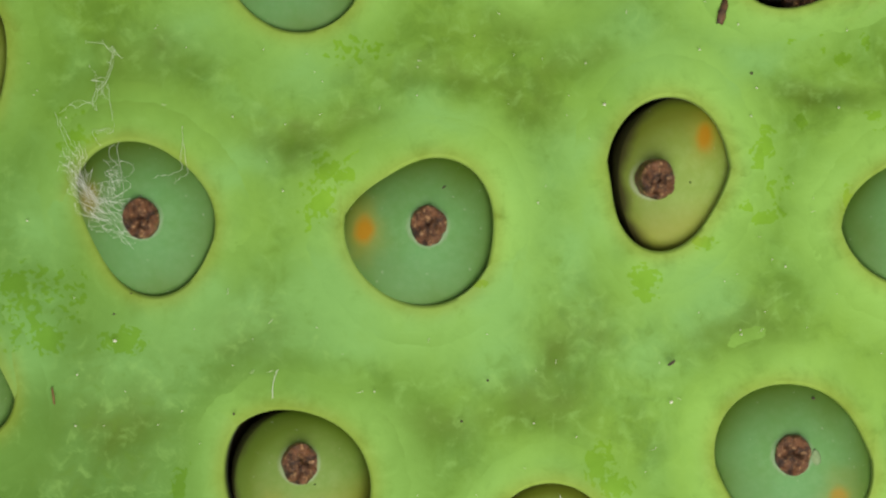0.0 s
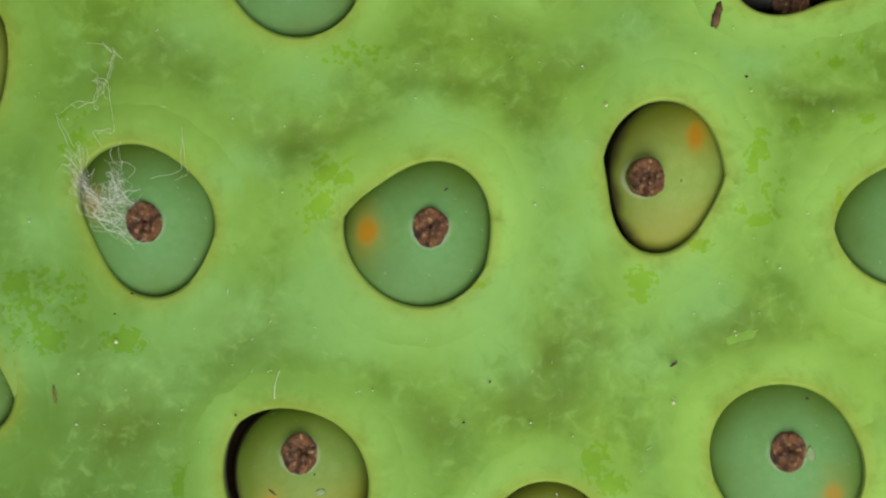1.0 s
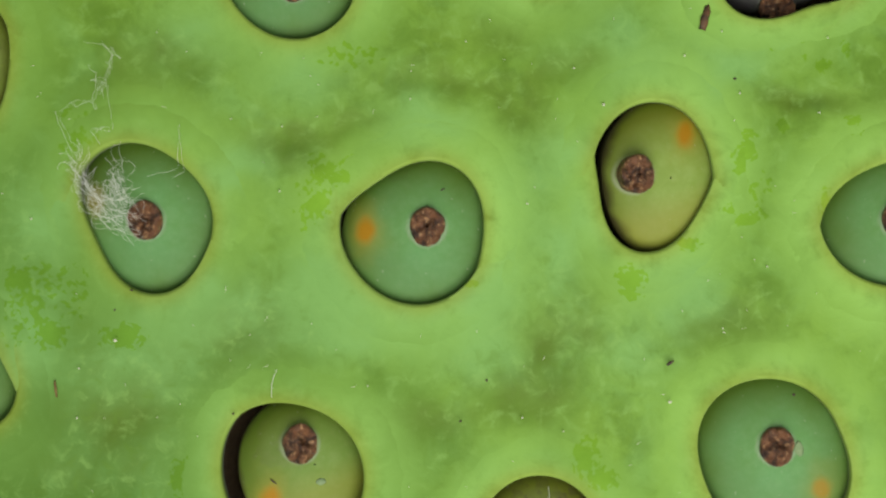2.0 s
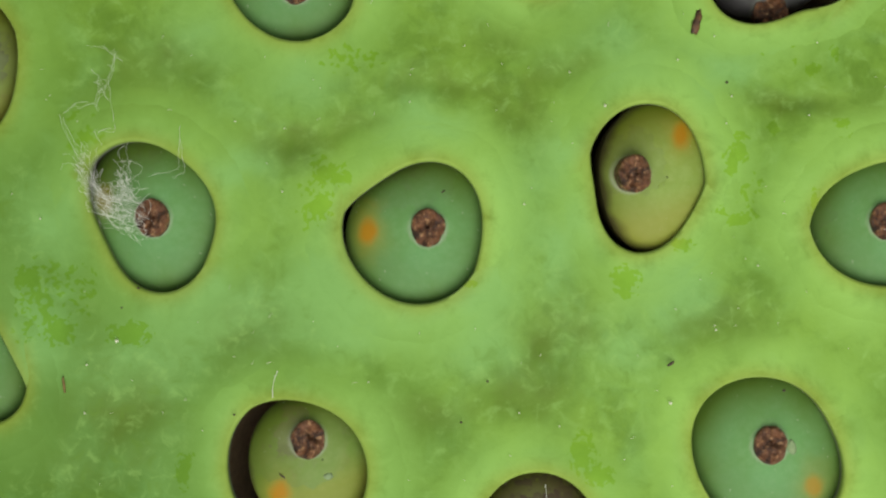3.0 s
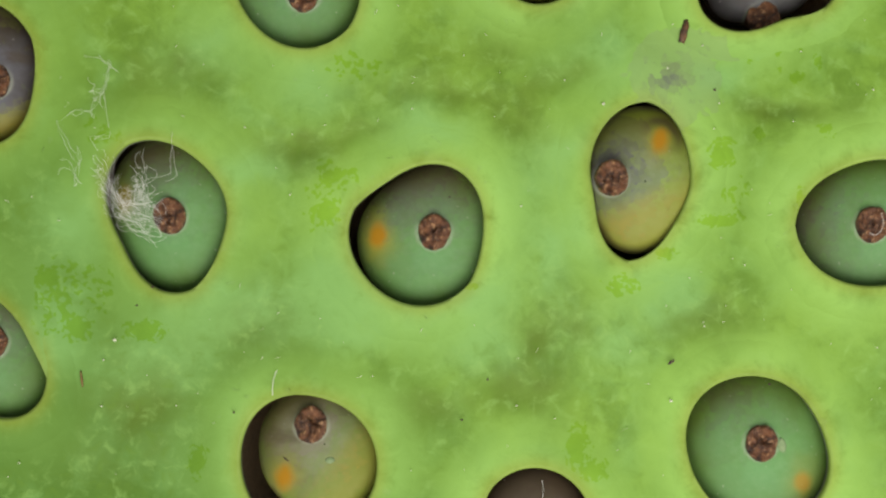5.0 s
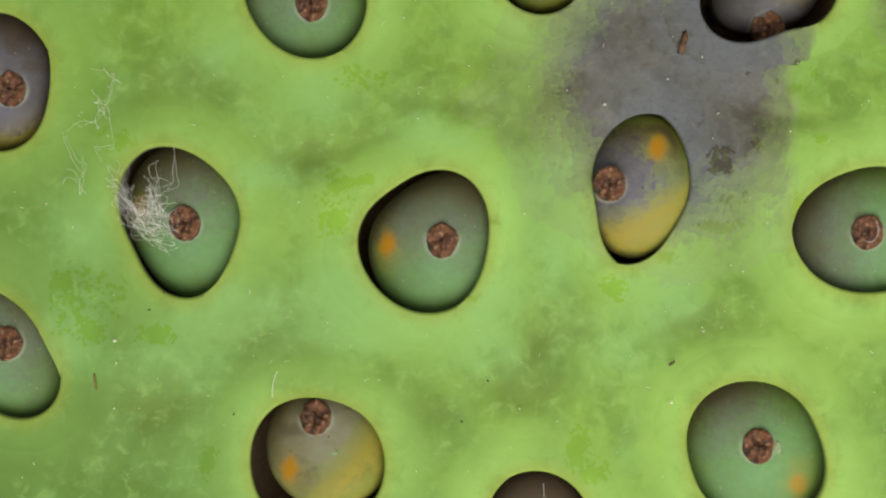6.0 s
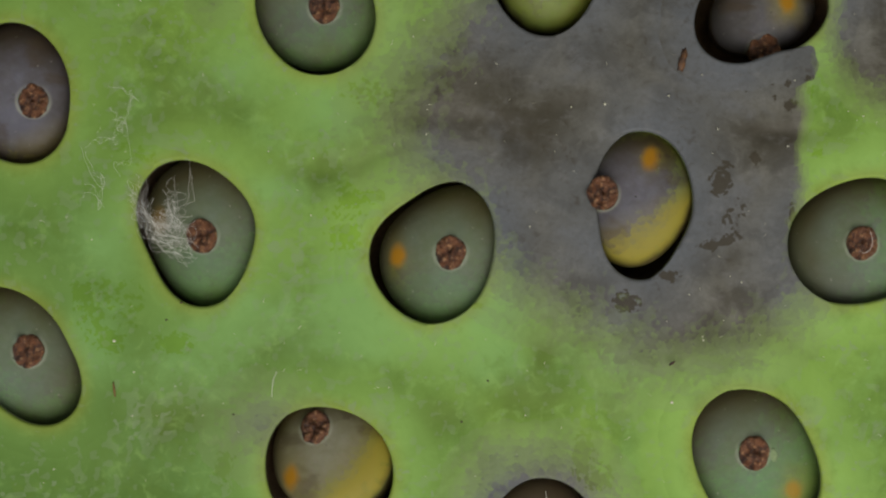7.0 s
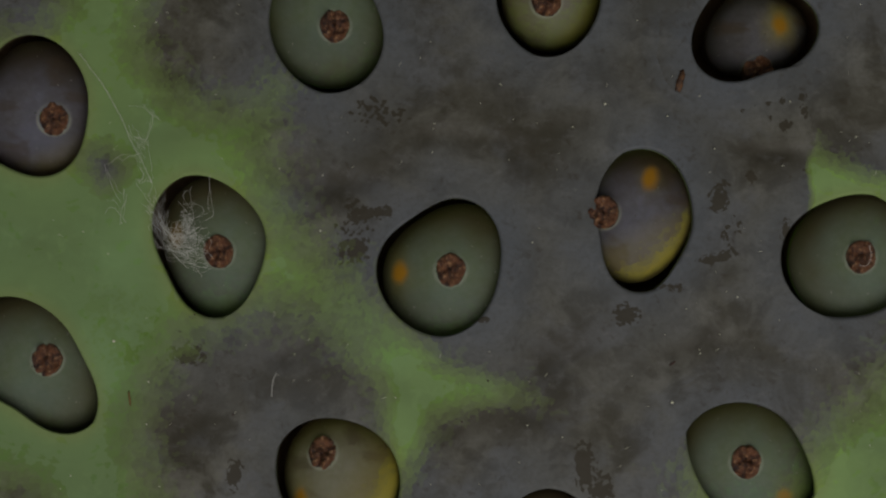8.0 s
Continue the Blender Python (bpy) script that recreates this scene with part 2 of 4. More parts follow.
# pale, bluish bloom on the skin: x, y, half sizes, turn
VEILS = [(330, 55, 70, 40, 0), (540, 150, 85, 45, 10), (430, 290, 60, 30, 0), (590, 480, 60, 45, 0), (540, 570, 120, 50, 10), (770, 200, 60, 22, 0),
         (1000, 265, 50, 40, 40), (1000, 430, 60, 60, 0), (890, 640, 75, 50, 0), (900, 550, 60, 40, 0), (1340, 90, 60, 40, 0), (70, 400, 60, 60, 0),
         (370, 560, 80, 40, 0), (1130, 620, 60, 50, 0), (1250, 520, 60, 40, 0), (240, 680, 80, 60, 20), (1120, 60, 50, 40, 0), (680, 560, 50, 40, 0), (40, 620, 50, 60, 0)]


def veils_at(x, y):
    b = 0 * x
    u, v = x + 2.0 * fbm(x, y, 4.0, 231, 3), y + 1.6 * fbm(x, y, 3.4, 241, 3)
    for px, py, sx, sy, turn in VEILS:
        b = b + gauss(u, v, px, py, sx, sy, turn)
    return np.clip(b * (0.9 + 0.5 * fbm(x, y, 2.6, 251, 4)), 0, 1)


# rot: starting points x, y, second, speed per second
ROT = [(1253, 101, 4.99, 240), (1284, 311, 5.73, 241), (1035, 287, 6.12, 245), (1182, 599, 6.87, 239), (1142, 700, 7.15, 242), (974, 967, 6.2, 178),
       (882, 138, 6.36, 290), (394, 765, 6.95, 265), (531, 666, 7.6, 210), (302, -105, 7.18, 228), (-196, -204, 7.32, 215), (-148, 933, 7.69, 221),
       (1463, 570, 7.15, 229), (1010, 558, 7.2, 190), (34, 203, 7.75, 140), (1381, 888, 7.75, 200), (694, 130, 7.0, 320)]
ROT_FAR = (1742, -67, 5.54, 116)


def rot_time(x, y):
    """The second at which the rot reaches a place."""
    wx = x + 0.55 * fbm(x, y, 4.5, 31, 4) + 0.7 * fbm(x, y, 9.0, 51, 2)
    wy = y + 0.55 * fbm(x, y, 4.5, 41, 4) + 0.7 * fbm(x, y, 9.0, 61, 2)
    total = 0 * x
    for px, py, t0, v in ROT:
        cx, cy = grid_mm(px, py)
        total = total + np.exp(-(t0 - 4 + np.hypot(wx - cx, wy - cy) / (v * UNIT)) / 0.05)
    t = 4 - 0.05 * np.log(total + 1e-300)
    # a strip of skin holds out longest
    t = t + 0.32 * gauss(wx, wy, 800, 655, 170, 36, -13) + 0.3 * gauss(wx, wy, 690, 750, 28, 70)
    # the front halts along a crease
    px, py = wx / UNIT + 784, 441 - wy / UNIT
    t = t + 2.2 * np.clip((px - 1470 - 30 * fbm(x, y, 3.0, 171, 4)) / 105, 0, 1) * np.clip((470 - py) / 90, 0, 1)
    cx, cy = grid_mm(*ROT_FAR[:2])
    t = np.minimum(t, ROT_FAR[2] + np.hypot(wx - cx, wy - cy) / (ROT_FAR[3] * UNIT))
    return np.minimum(t, 9.4)


# the films of rot: name, delay s, rise mm a second, share of green left in it
FILMS = [("yellowing_film", -0.500, 0.0500, 0.96), ("paling_film", -0.456, 0.0579, 0.87), ("paling_film", -0.412, 0.0670, 0.78),
         ("fading_film", -0.368, 0.0776, 0.69), ("fading_film", -0.324, 0.0898, 0.60), ("browning_film", -0.280, 0.1039, 0.51),
         ("dulling_film", -0.237, 0.1203, 0.42), ("dulling_film", -0.193, 0.1392, 0.33), ("greying_film", -0.149, 0.1612, 0.25),
         ("greying_film", -0.105, 0.1866, 0.16), ("rotting_film", -0.061, 0.2160, 0.08), ("rotten_film", -0.017, 0.2500, 0.00)]


# films of drying green skin: name, second, rise mm a second
DRYING = [("drying_film", 5.6, 0.004), ("dried_film", 6.4, 0.0075), ("withered_film", 6.85, 0.013)]


def drying_depth(x, y, second, rise):
    return rise * (second + 0.35 * fbm(x, y, 5.0, 221, 3) + 0.5 * fbm(x, y, 0.55, int(rise * 1e4), 2))


def film_depth(x, y, delay, rise):
    """How far a film lies under the skin at the start, in mm."""
    fuzz = 0.05 * fbm(x, y, 1.8, 81, 2) - 0.05 + 0.045 * fbm(x, y, 0.5, int(10000 * rise) + 400, 3)
    px, py = x / UNIT + 784, 441 - y / UNIT
    when = rot_time(x, y)
    wide = 1 + 0.6 * np.exp(-((px - 1460) / 45) ** 2) * np.clip((470 - py) / 60, 0, 1)
    return rise * (when + delay * wide * np.clip(0.6 + 0.5 * (when - 5.2), 0.6, 1) + fuzz)


# ---------------------------------------------------------------- materials
def material(name):
    m = bpy.data.materials.new(name)
    m.use_nodes = True
    return m, m.node_tree, m.node_tree.nodes["Principled BSDF"]


def node(nt, kind, **inputs):
    n = nt.nodes.new(kind)
    for k, v in inputs.items():
        n.inputs[k.replace("_", " ")].default_value = v
    return n


def attr(nt, name):
    n = nt.nodes.new("ShaderNodeAttribute")
    n.attribute_name = name
    return n


def mix(nt, fac, a, b, kind="MIX"):
    n = nt.nodes.new("ShaderNodeMix")
    n.data_type, n.blend_type, n.clamp_factor = "RGBA", kind, True
    for sock, v in ((n.inputs[0], fac), (n.inputs[6], a), (n.inputs[7], b)):
        if isinstance(v, (int, float)):
            sock.default_value = v
        elif isinstance(v, tuple):
            sock.default_value = (*v, 1)
        else:
            nt.links.new(v, sock)
    return n.outputs[2]


def math_node(nt, op, a, b=0.0, clamp=False):
    n = nt.nodes.new("ShaderNodeMath")
    n.operation, n.use_clamp = op, clamp
    for sock, v in ((n.inputs[0], a), (n.inputs[1], b)):
        if isinstance(v, (int, float)):
            sock.default_value = v
        else:
            nt.links.new(v, sock)
    return n.outputs[0]


def ramp(nt, v, lo, hi):
    n = nt.nodes.new("ShaderNodeMapRange")
    n.interpolation_type = "SMOOTHSTEP"
    n.inputs[1].default_value, n.inputs[2].default_value = lo, hi
    nt.links.new(v, n.inputs[0])
    return n.outputs[0]


def noise_tex(nt, vec, scale, detail=4.0, rough=0.55, stretch=None, distortion=0.0):
    if stretch:
        mp = nt.nodes.new("ShaderNodeMapping")
        mp.inputs["Rotation"].default_value = (0, 0, radians(stretch[0]))
        mp.inputs["Scale"].default_value = (stretch[1], stretch[2], 1)
        nt.links.new(vec, mp.inputs[0])
        vec = mp.outputs[0]
    n = node(nt, "ShaderNodeTexNoise", Scale=scale, Detail=detail, Roughness=rough, Distortion=distortion)
    nt.links.new(vec, n.inputs["Vector"])
    return n.outputs[0]


def bump(nt, bsdf, height, strength, distance):
    b = node(nt, "ShaderNodeBump", Strength=strength, Distance=distance)
    nt.links.new(height, b.inputs["Height"])
    nt.links.new(b.outputs[0], bsdf.inputs["Normal"])


def skin_marks(nt):
    """Noises that the green skin and the rotten skin share."""
    rest = attr(nt, "rest").outputs["Vector"]
    # bare patches are made of small cells with crisp, ragged edges
    warp = node(nt, "ShaderNodeTexNoise", Scale=1.6, Detail=3.0)
    nt.links.new(rest, warp.inputs["Vector"])
    moved = nt.nodes.new("ShaderNodeVectorMath")
    moved.operation = "MULTIPLY_ADD"
    moved.inputs[1].default_value = (0.5, 0.5, 0.0)
    nt.links.new(warp.outputs["Color"], moved.inputs[0])
    nt.links.new(rest, moved.inputs[2])
    cell = node(nt, "ShaderNodeTexVoronoi", Scale=2.7)
    nt.links.new(moved.outputs[0], cell.inputs["Vector"])
    chance = nt.nodes.new("ShaderNodeSeparateColor")
    nt.links.new(cell.outputs["Color"], chance.inputs[0])
    flk = math_node(nt, "SUBTRACT", attr(nt, "fleck").outputs["Fac"], times(nt, chance.outputs[0], 1.0))
    flk = math_node(nt, "ADD", flk, times(nt, noise_tex(nt, rest, 2.2, 3), 0.15))
    return rest, ramp(nt, flk, 0.38, 0.46), attr(nt, "halo").outputs["Fac"], attr(nt, "fold_shade").outputs["Fac"]


def times(nt, v, k):
    return math_node(nt, "MULTIPLY", v, k)


def skin_colour(nt, rest, fleck, halo, fold_shade, mid, mott):
    big, fine = noise_tex(nt, rest, 0.09, 4, 0.6), noise_tex(nt, rest, 2.2, 4, 0.6)
    veil = noise_tex(nt, rest, 0.15, 5, 0.58, distortion=0.6)
    fibre = noise_tex(nt, rest, 0.8, 6, 0.7, stretch=(35, 0.6, 1.3), distortion=0.5)
    lively = attr(nt, "lively").outputs["Fac"]

    def some(v, k):
        return math_node(nt, "MULTIPLY", times(nt, v, k), lively)

    bloom = math_node(nt, "ADD", times(nt, attr(nt, "veil").outputs["Fac"], 0.85), some(ramp(nt, veil, 0.46, 0.70), 0.45), True)
    c = mix(nt, ramp(nt, big, 0.36, 0.64), (0.150, 0.300, 0.030), (0.195, 0.365, 0.038))
    # Darker green to the lower left: skin tone plus painted light falloff.
    c = mix(nt, times(nt, attr(nt, "left_tone_falloff").outputs["Fac"], 0.95), c, (0.078, 0.185, 0.019))
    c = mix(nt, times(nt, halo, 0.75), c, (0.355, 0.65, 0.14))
    c = mix(nt, some(ramp(nt, mid, 0.46, 0.70), 0.78), c, (0.098, 0.205, 0.014))
    c = mix(nt, times(nt, bloom, 0.75), c, (0.225, 0.465, 0.128))
    # Shade in the sunken places, put into the green.
    c = mix(nt, times(nt, fold_shade, 0.78), c, (0.095, 0.162, 0.012))
    c = mix(nt, some(ramp(nt, mott, 0.50, 0.72), 0.42), c, (0.115, 0.235, 0.018))
    c = mix(nt, some(ramp(nt, mott, 0.50, 0.28), 0.34), c, (0.30, 0.53, 0.13))
    c = mix(nt, some(ramp(nt, fibre, 0.54, 0.74), 0.08), c, (0.33, 0.53, 0.14))
    c = mix(nt, times(nt, fleck, 0.85), c, (0.80, 0.88, 0.20), "MULTIPLY")
    c = mix(nt, times(nt, attr(nt, "edge").outputs["Fac"], 0.5), c, (0.26, 0.30, 0.025))
    return mix(nt, some(ramp(nt, fine, 0.45, 0.75), 0.10), c, (0.12, 0.24, 0.022))


def rot_colour(nt, rest, fleck, halo, fold_shade, mid):
    big, fine = noise_tex(nt, rest, 0.13, 5, 0.62), noise_tex(nt, rest, 2.2, 5, 0.7)
    lilac = noise_tex(nt, rest, 0.11, 4, 0.55, stretch=(20, 1, 1.3))
    spots = noise_tex(nt, rest, 1.1, 4, 0.6, distortion=0.6)
    fibre = noise_tex(nt, rest, 0.8, 6, 0.7, stretch=(40, 0.7, 1.2))
    c = mix(nt, ramp(nt, big, 0.34, 0.66), (0.073, 0.071, 0.046), (0.175, 0.178, 0.139))
    c = mix(nt, times(nt, ramp(nt, lilac, 0.47, 0.62), 0.75), c, (0.139, 0.150, 0.144))
    c = mix(nt, times(nt, ramp(nt, mid, 0.45, 0.66), 0.85), c, (0.052, 0.049, 0.029))
    c = mix(nt, times(nt, attr(nt, "veil").outputs["Fac"], 0.45), c, (0.144, 0.158, 0.150))
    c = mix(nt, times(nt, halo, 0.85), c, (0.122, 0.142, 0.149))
    # The same hollows, shaded in the rotten colour.
    c = mix(nt, times(nt, fold_shade, 0.75), c, (0.040, 0.036, 0.020))
    c = mix(nt, times(nt, ramp(nt, fibre, 0.52, 0.72), 0.3), c, (0.21, 0.215, 0.195))
    c = mix(nt, times(nt, fleck, 0.85), c, (0.046, 0.040, 0.022))
    c = mix(nt, times(nt, math_node(nt, "MULTIPLY", ramp(nt, spots, 0.54, 0.68), ramp(nt, big, 0.52, 0.42)), 0.4), c, (0.045, 0.036, 0.018))
    return mix(nt, times(nt, ramp(nt, fine, 0.42, 0.72), 0.28), c, (0.060, 0.054, 0.036))


def skin_material(name, green, dry=0.0):
    """Skin of the pod, from fresh green (1) to rotten (0)."""
    m, nt, p = material(name)
    rest, fleck, halo, fold_shade = skin_marks(nt)
    mid, mott = noise_tex(nt, rest, 0.25, 6, 0.6, distortion=0.4), noise_tex(nt, rest, 0.75, 5, 0.6, distortion=0.5)
    if green == 1:
        c = skin_colour(nt, rest, fleck, halo, fold_shade, mid, mott)
        if dry:
            c = mix(nt, dry, c, (0.240, 0.325, 0.180))
    elif green == 0:
        c = rot_colour(nt, rest, fleck, halo, fold_shade, mid)
    else:
        c = mix(nt, green, rot_colour(nt, rest, fleck, halo, fold_shade, mid), mix(nt, min(0.46, 0.26 + 0.6 * (0.95 - green)), skin_colour(nt, rest, fleck, halo, fold_shade, mid, mott), (0.235, 0.32, 0.150)))
        c = mix(nt, 0.5 * green * (1 - green), c, (0.24, 0.30, 0.06))
    nt.links.new(c, p.inputs["Base Color"])
    p.inputs["Roughness"].default_value = 0.55 + 0.07 * green
    p.inputs["Specular IOR Level"].default_value = 0.2
    bump(nt, p, math_node(nt, "ADD", mid, times(nt, mott, 0.3)), 0.16, 0.0006)
    return m


def seed_material(name, body, deep, pale, rim_shade, blotch=0.0):
    m, nt, p = material(name)
    rest = attr(nt, "rest").outputs["Vector"]
    big, fine = noise_tex(nt, rest, 0.16, 3), noise_tex(nt, rest, 1.6, 5, 0.6)
    c = mix(nt, ramp(nt, big, 0.35, 0.65), body, deep)
    c = mix(nt, math_node(nt, "MULTIPLY", ramp(nt, fine, 0.35, 0.75), 0.3), c, pale)
    # Painted shading of the dome's sides, in the coat's edge colour.
    c = mix(nt, times(nt, attr(nt, "rim_shade").outputs["Fac"], 0.9), c, rim_shade)
    if blotch:
        blots = noise_tex(nt, rest, 0.3, 4, 0.55, stretch=(25, 0.8, 1.5), distortion=0.5)
        c = mix(nt, times(nt, ramp(nt, blots, 0.50, 0.66), blotch), c, (0.07, 0.05, 0.026))
    specks = noise_tex(nt, rest, 2.6, 2, 0.5)
    c = mix(nt, times(nt, ramp(nt, specks, 0.71, 0.76), 0.25), c, (0.55, 0.55, 0.45))
    c = mix(nt, attr(nt, "yellow").outputs["Fac"], c, (0.335, 0.280, 0.03))
    # Brown sides, with the shade inside the hole painted in.
    c = mix(nt, times(nt, attr(nt, "brown_and_shade").outputs["Fac"], 0.85), c, (0.05, 0.038, 0.018))
    c = mix(nt, attr(nt, "orange").outputs["Fac"], c, (0.38, 0.185, 0.006))
    c = mix(nt, attr(nt, "scar").outputs["Fac"], c, (0.42, 0.46, 0.34))
    nt.links.new(c, p.inputs["Base Color"])
    p.inputs["Roughness"].default_value = 0.52
    p.inputs["Specular IOR Level"].default_value = 0.16
    p.inputs["Subsurface Weight"].default_value = 0.12
    p.inputs["Subsurface Radius"].default_value = (0.6, 1.0, 0.4)
    p.inputs["Subsurface Scale"].default_value = 0.001
    return m


def mottled(name, a, b, scale, rough=0.7, bump_mm=0.1):
    m, nt, p = material(name)
    co = nt.nodes.new("ShaderNodeTexCoord").outputs["Object"]
    n1, n2 = noise_tex(nt, co, scale, 5, 0.65), noise_tex(nt, co, scale * 5, 4, 0.6)
    c = mix(nt, ramp(nt, n1, 0.35, 0.65), a, b)
    c = mix(nt, math_node(nt, "MULTIPLY", ramp(nt, n2, 0.4, 0.7), 0.4), c, tuple(0.5 * v for v in a))
    nt.links.new(c, p.inputs["Base Color"])
    p.inputs["Roughness"].default_value = rough
    bump(nt, p, n2, 0.6, bump_mm * MM)
    return m


SKIN = skin_material("green_skin", 1)
DRY_MATS = [skin_material(name + "_skin", 1, dry) for (name, _, _), dry in zip(DRYING, (0.08, 0.30, 0.50))]
ROT_MATS = [skin_material(name + "_skin", green) for name, _, _, green in FILMS]
CHAMBER = mottled("chamber_wall", (0.23, 0.165, 0.09), (0.29, 0.21, 0.115), 400, 0.5)
SIDE = mottled("pod_side", (0.16, 0.28, 0.06), (0.22, 0.36, 0.08), 120, 0.6)
TABLE = mottled("table", (0.30, 0.27, 0.23), (0.36, 0.33, 0.29), 30, 0.6)
def crust_material():
    m, nt, p = material("stigma_crust")
    co = nt.nodes.new("ShaderNodeTexCoord").outputs["Object"]
    n1, n2 = noise_tex(nt, co, 1100, 6, 0.7, distortion=0.8), noise_tex(nt, co, 2600, 4, 0.7)
    c = mix(nt, ramp(nt, n1, 0.35, 0.62), (0.020, 0.008, 0.004), (0.185, 0.076, 0.028))
    c = mix(nt, times(nt, ramp(nt, n2, 0.54, 0.66), 0.75), c, (0.56, 0.33, 0.15))
    nt.links.new(c, p.inputs["Base Color"])
    p.inputs["Roughness"].default_value = 0.4
    bump(nt, p, math_node(nt, "ADD", n1, times(nt, n2, 0.4)), 0.9, 0.0005)
    return m


TIP = crust_material()
FLAKE = mottled("dry_flake", (0.035, 0.018, 0.008), (0.16, 0.075, 0.022), 1400, 0.6)
CRUMB = mottled("dark_crumb", (0.03, 0.015, 0.01), (0.08, 0.04, 0.02), 3000, 0.6)
PALE_DUST = mottled("pale_dust", (0.66, 0.70, 0.46), (0.78, 0.80, 0.62), 3000, 0.6)
FIBRE = mottled("white_fibre", (0.80, 0.83, 0.72), (0.88, 0.90, 0.80), 900, 0.5)
def blended(a, b, k):
    return tuple(u + (v - u) * k for u, v in zip(a, b))


# coats: body, deeper patches, pale grain, edge colour with painted shading
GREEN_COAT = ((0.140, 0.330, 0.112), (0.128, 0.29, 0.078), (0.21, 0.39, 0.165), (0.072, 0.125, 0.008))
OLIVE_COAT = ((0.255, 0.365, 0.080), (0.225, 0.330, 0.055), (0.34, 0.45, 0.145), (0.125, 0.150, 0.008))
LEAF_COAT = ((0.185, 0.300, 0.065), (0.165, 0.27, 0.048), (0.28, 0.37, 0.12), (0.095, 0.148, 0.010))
PALE_SCAR = mottled("pale_scar", (0.21, 0.32, 0.13), (0.27, 0.37, 0.17), 2500, 0.6)
BROWN_SCRATCH = mottled("brown_scratch", (0.17, 0.10, 0.025), (0.22, 0.15, 0.04), 1500, 0.7)
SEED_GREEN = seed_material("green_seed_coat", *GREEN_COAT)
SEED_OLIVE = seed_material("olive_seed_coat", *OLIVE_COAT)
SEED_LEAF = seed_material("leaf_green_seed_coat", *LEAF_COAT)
COATS = {0: OLIVE_COAT, 2: OLIVE_COAT, 3: GREEN_COAT, 4: OLIVE_COAT, 5: LEAF_COAT}
DULL_COAT = ((0.225, 0.22, 0.17), (0.19, 0.185, 0.12), (0.27, 0.27, 0.22), (0.12, 0.105, 0.03))
WITHERED = {0: ((0.140, 0.150, 0.178), (0.105, 0.10, 0.092), (0.20, 0.21, 0.24), (0.040, 0.029, 0.013)),
            2: ((0.10, 0.08, 0.05), (0.08, 0.06, 0.04), (0.14, 0.12, 0.09), (0.06, 0.045, 0.025)),
            3: ((0.140, 0.195, 0.135), (0.132, 0.175, 0.088), (0.2, 0.245, 0.175), (0.056, 0.046, 0.014)), 4: DULL_COAT, 5: ((0.235, 0.242, 0.155), (0.20, 0.20, 0.115), (0.29, 0.30, 0.22), (0.11, 0.098, 0.026))}
LEADS = (1.8, 1.6, 1.4, 1.2, 1.0, 0.8, 0.6, 0.4, 0.2, 0.0)
WITHER = {which: [seed_material("withering_coat", *(blended(a, b, (n + 1) / len(LEADS)) for a, b in zip(COATS[which], WITHERED[which])), (n + 1) / len(LEADS) * (0.06 if which == 3 else 0.5)) for n in range(len(LEADS))]
          for which in (0, 2, 3, 4, 5)}
SEED_GREY = seed_material("grey_seed_coat", (0.125, 0.130, 0.140), (0.085, 0.082, 0.07), (0.2, 0.2, 0.19), (0.04, 0.035, 0.025), 0.7)


# ---------------------------------------------------------------- building helpers
def slopes(x, y, e=0.06):
    """Normals of the skin's relief."""
    z = relief(x, y)
    n = np.stack([(z - relief(x + e, y)) / e, (z - relief(x, y + e)) / e, 0 * x + 1], 1)
    return n / np.linalg.norm(n, axis=1, keepdims=True)


def mesh_of(name, verts, faces, mat, attrs=None, smooth=True, normals=None):
    me = bpy.data.meshes.new(name)
    if isinstance(faces, np.ndarray):
        me.vertices.add(len(verts))
        me.vertices.foreach_set("co", np.asarray(verts, np.float32).ravel())
        me.loops.add(faces.size)
        me.loops.foreach_set("vertex_index", faces.astype(np.int32).ravel())
        me.polygons.add(len(faces))
        me.polygons.foreach_set("loop_start", np.arange(0, faces.size, 4, dtype=np.int32))
        me.update(calc_edges=True)
    else:
        me.from_pydata(np.asarray(verts).tolist(), [], faces)
    me.materials.append(mat)
    for key, val in (attrs or {}).items():
        if val.ndim == 2:
            a = me.attributes.new(key, "FLOAT_VECTOR", "POINT")
            a.data.foreach_set("vector", val.astype(np.float32).ravel())
        else:
            a = me.attributes.new(key, "FLOAT", "POINT")
            a.data.foreach_set("value", val.astype(np.float32))
    if smooth:
        me.polygons.foreach_set("use_smooth", np.ones(len(me.polygons), bool))
    me.update()
    if normals is not None:
        own = np.empty(len(me.vertices) * 3, np.float32)
        me.vertex_normals.foreach_get("vector", own)
        own = own.reshape(-1, 3)
        blank = np.linalg.norm(normals, axis=1) < 0.5
        normals = np.where(blank[:, None], own, normals)
        me.normals_split_custom_set_from_vertices(normals.tolist())
    return me


def part_of(name, me, parent, label=""):
    ob = new(name, me)
    ob.parent = parent
    if label:
        ob["label"] = label
    return ob


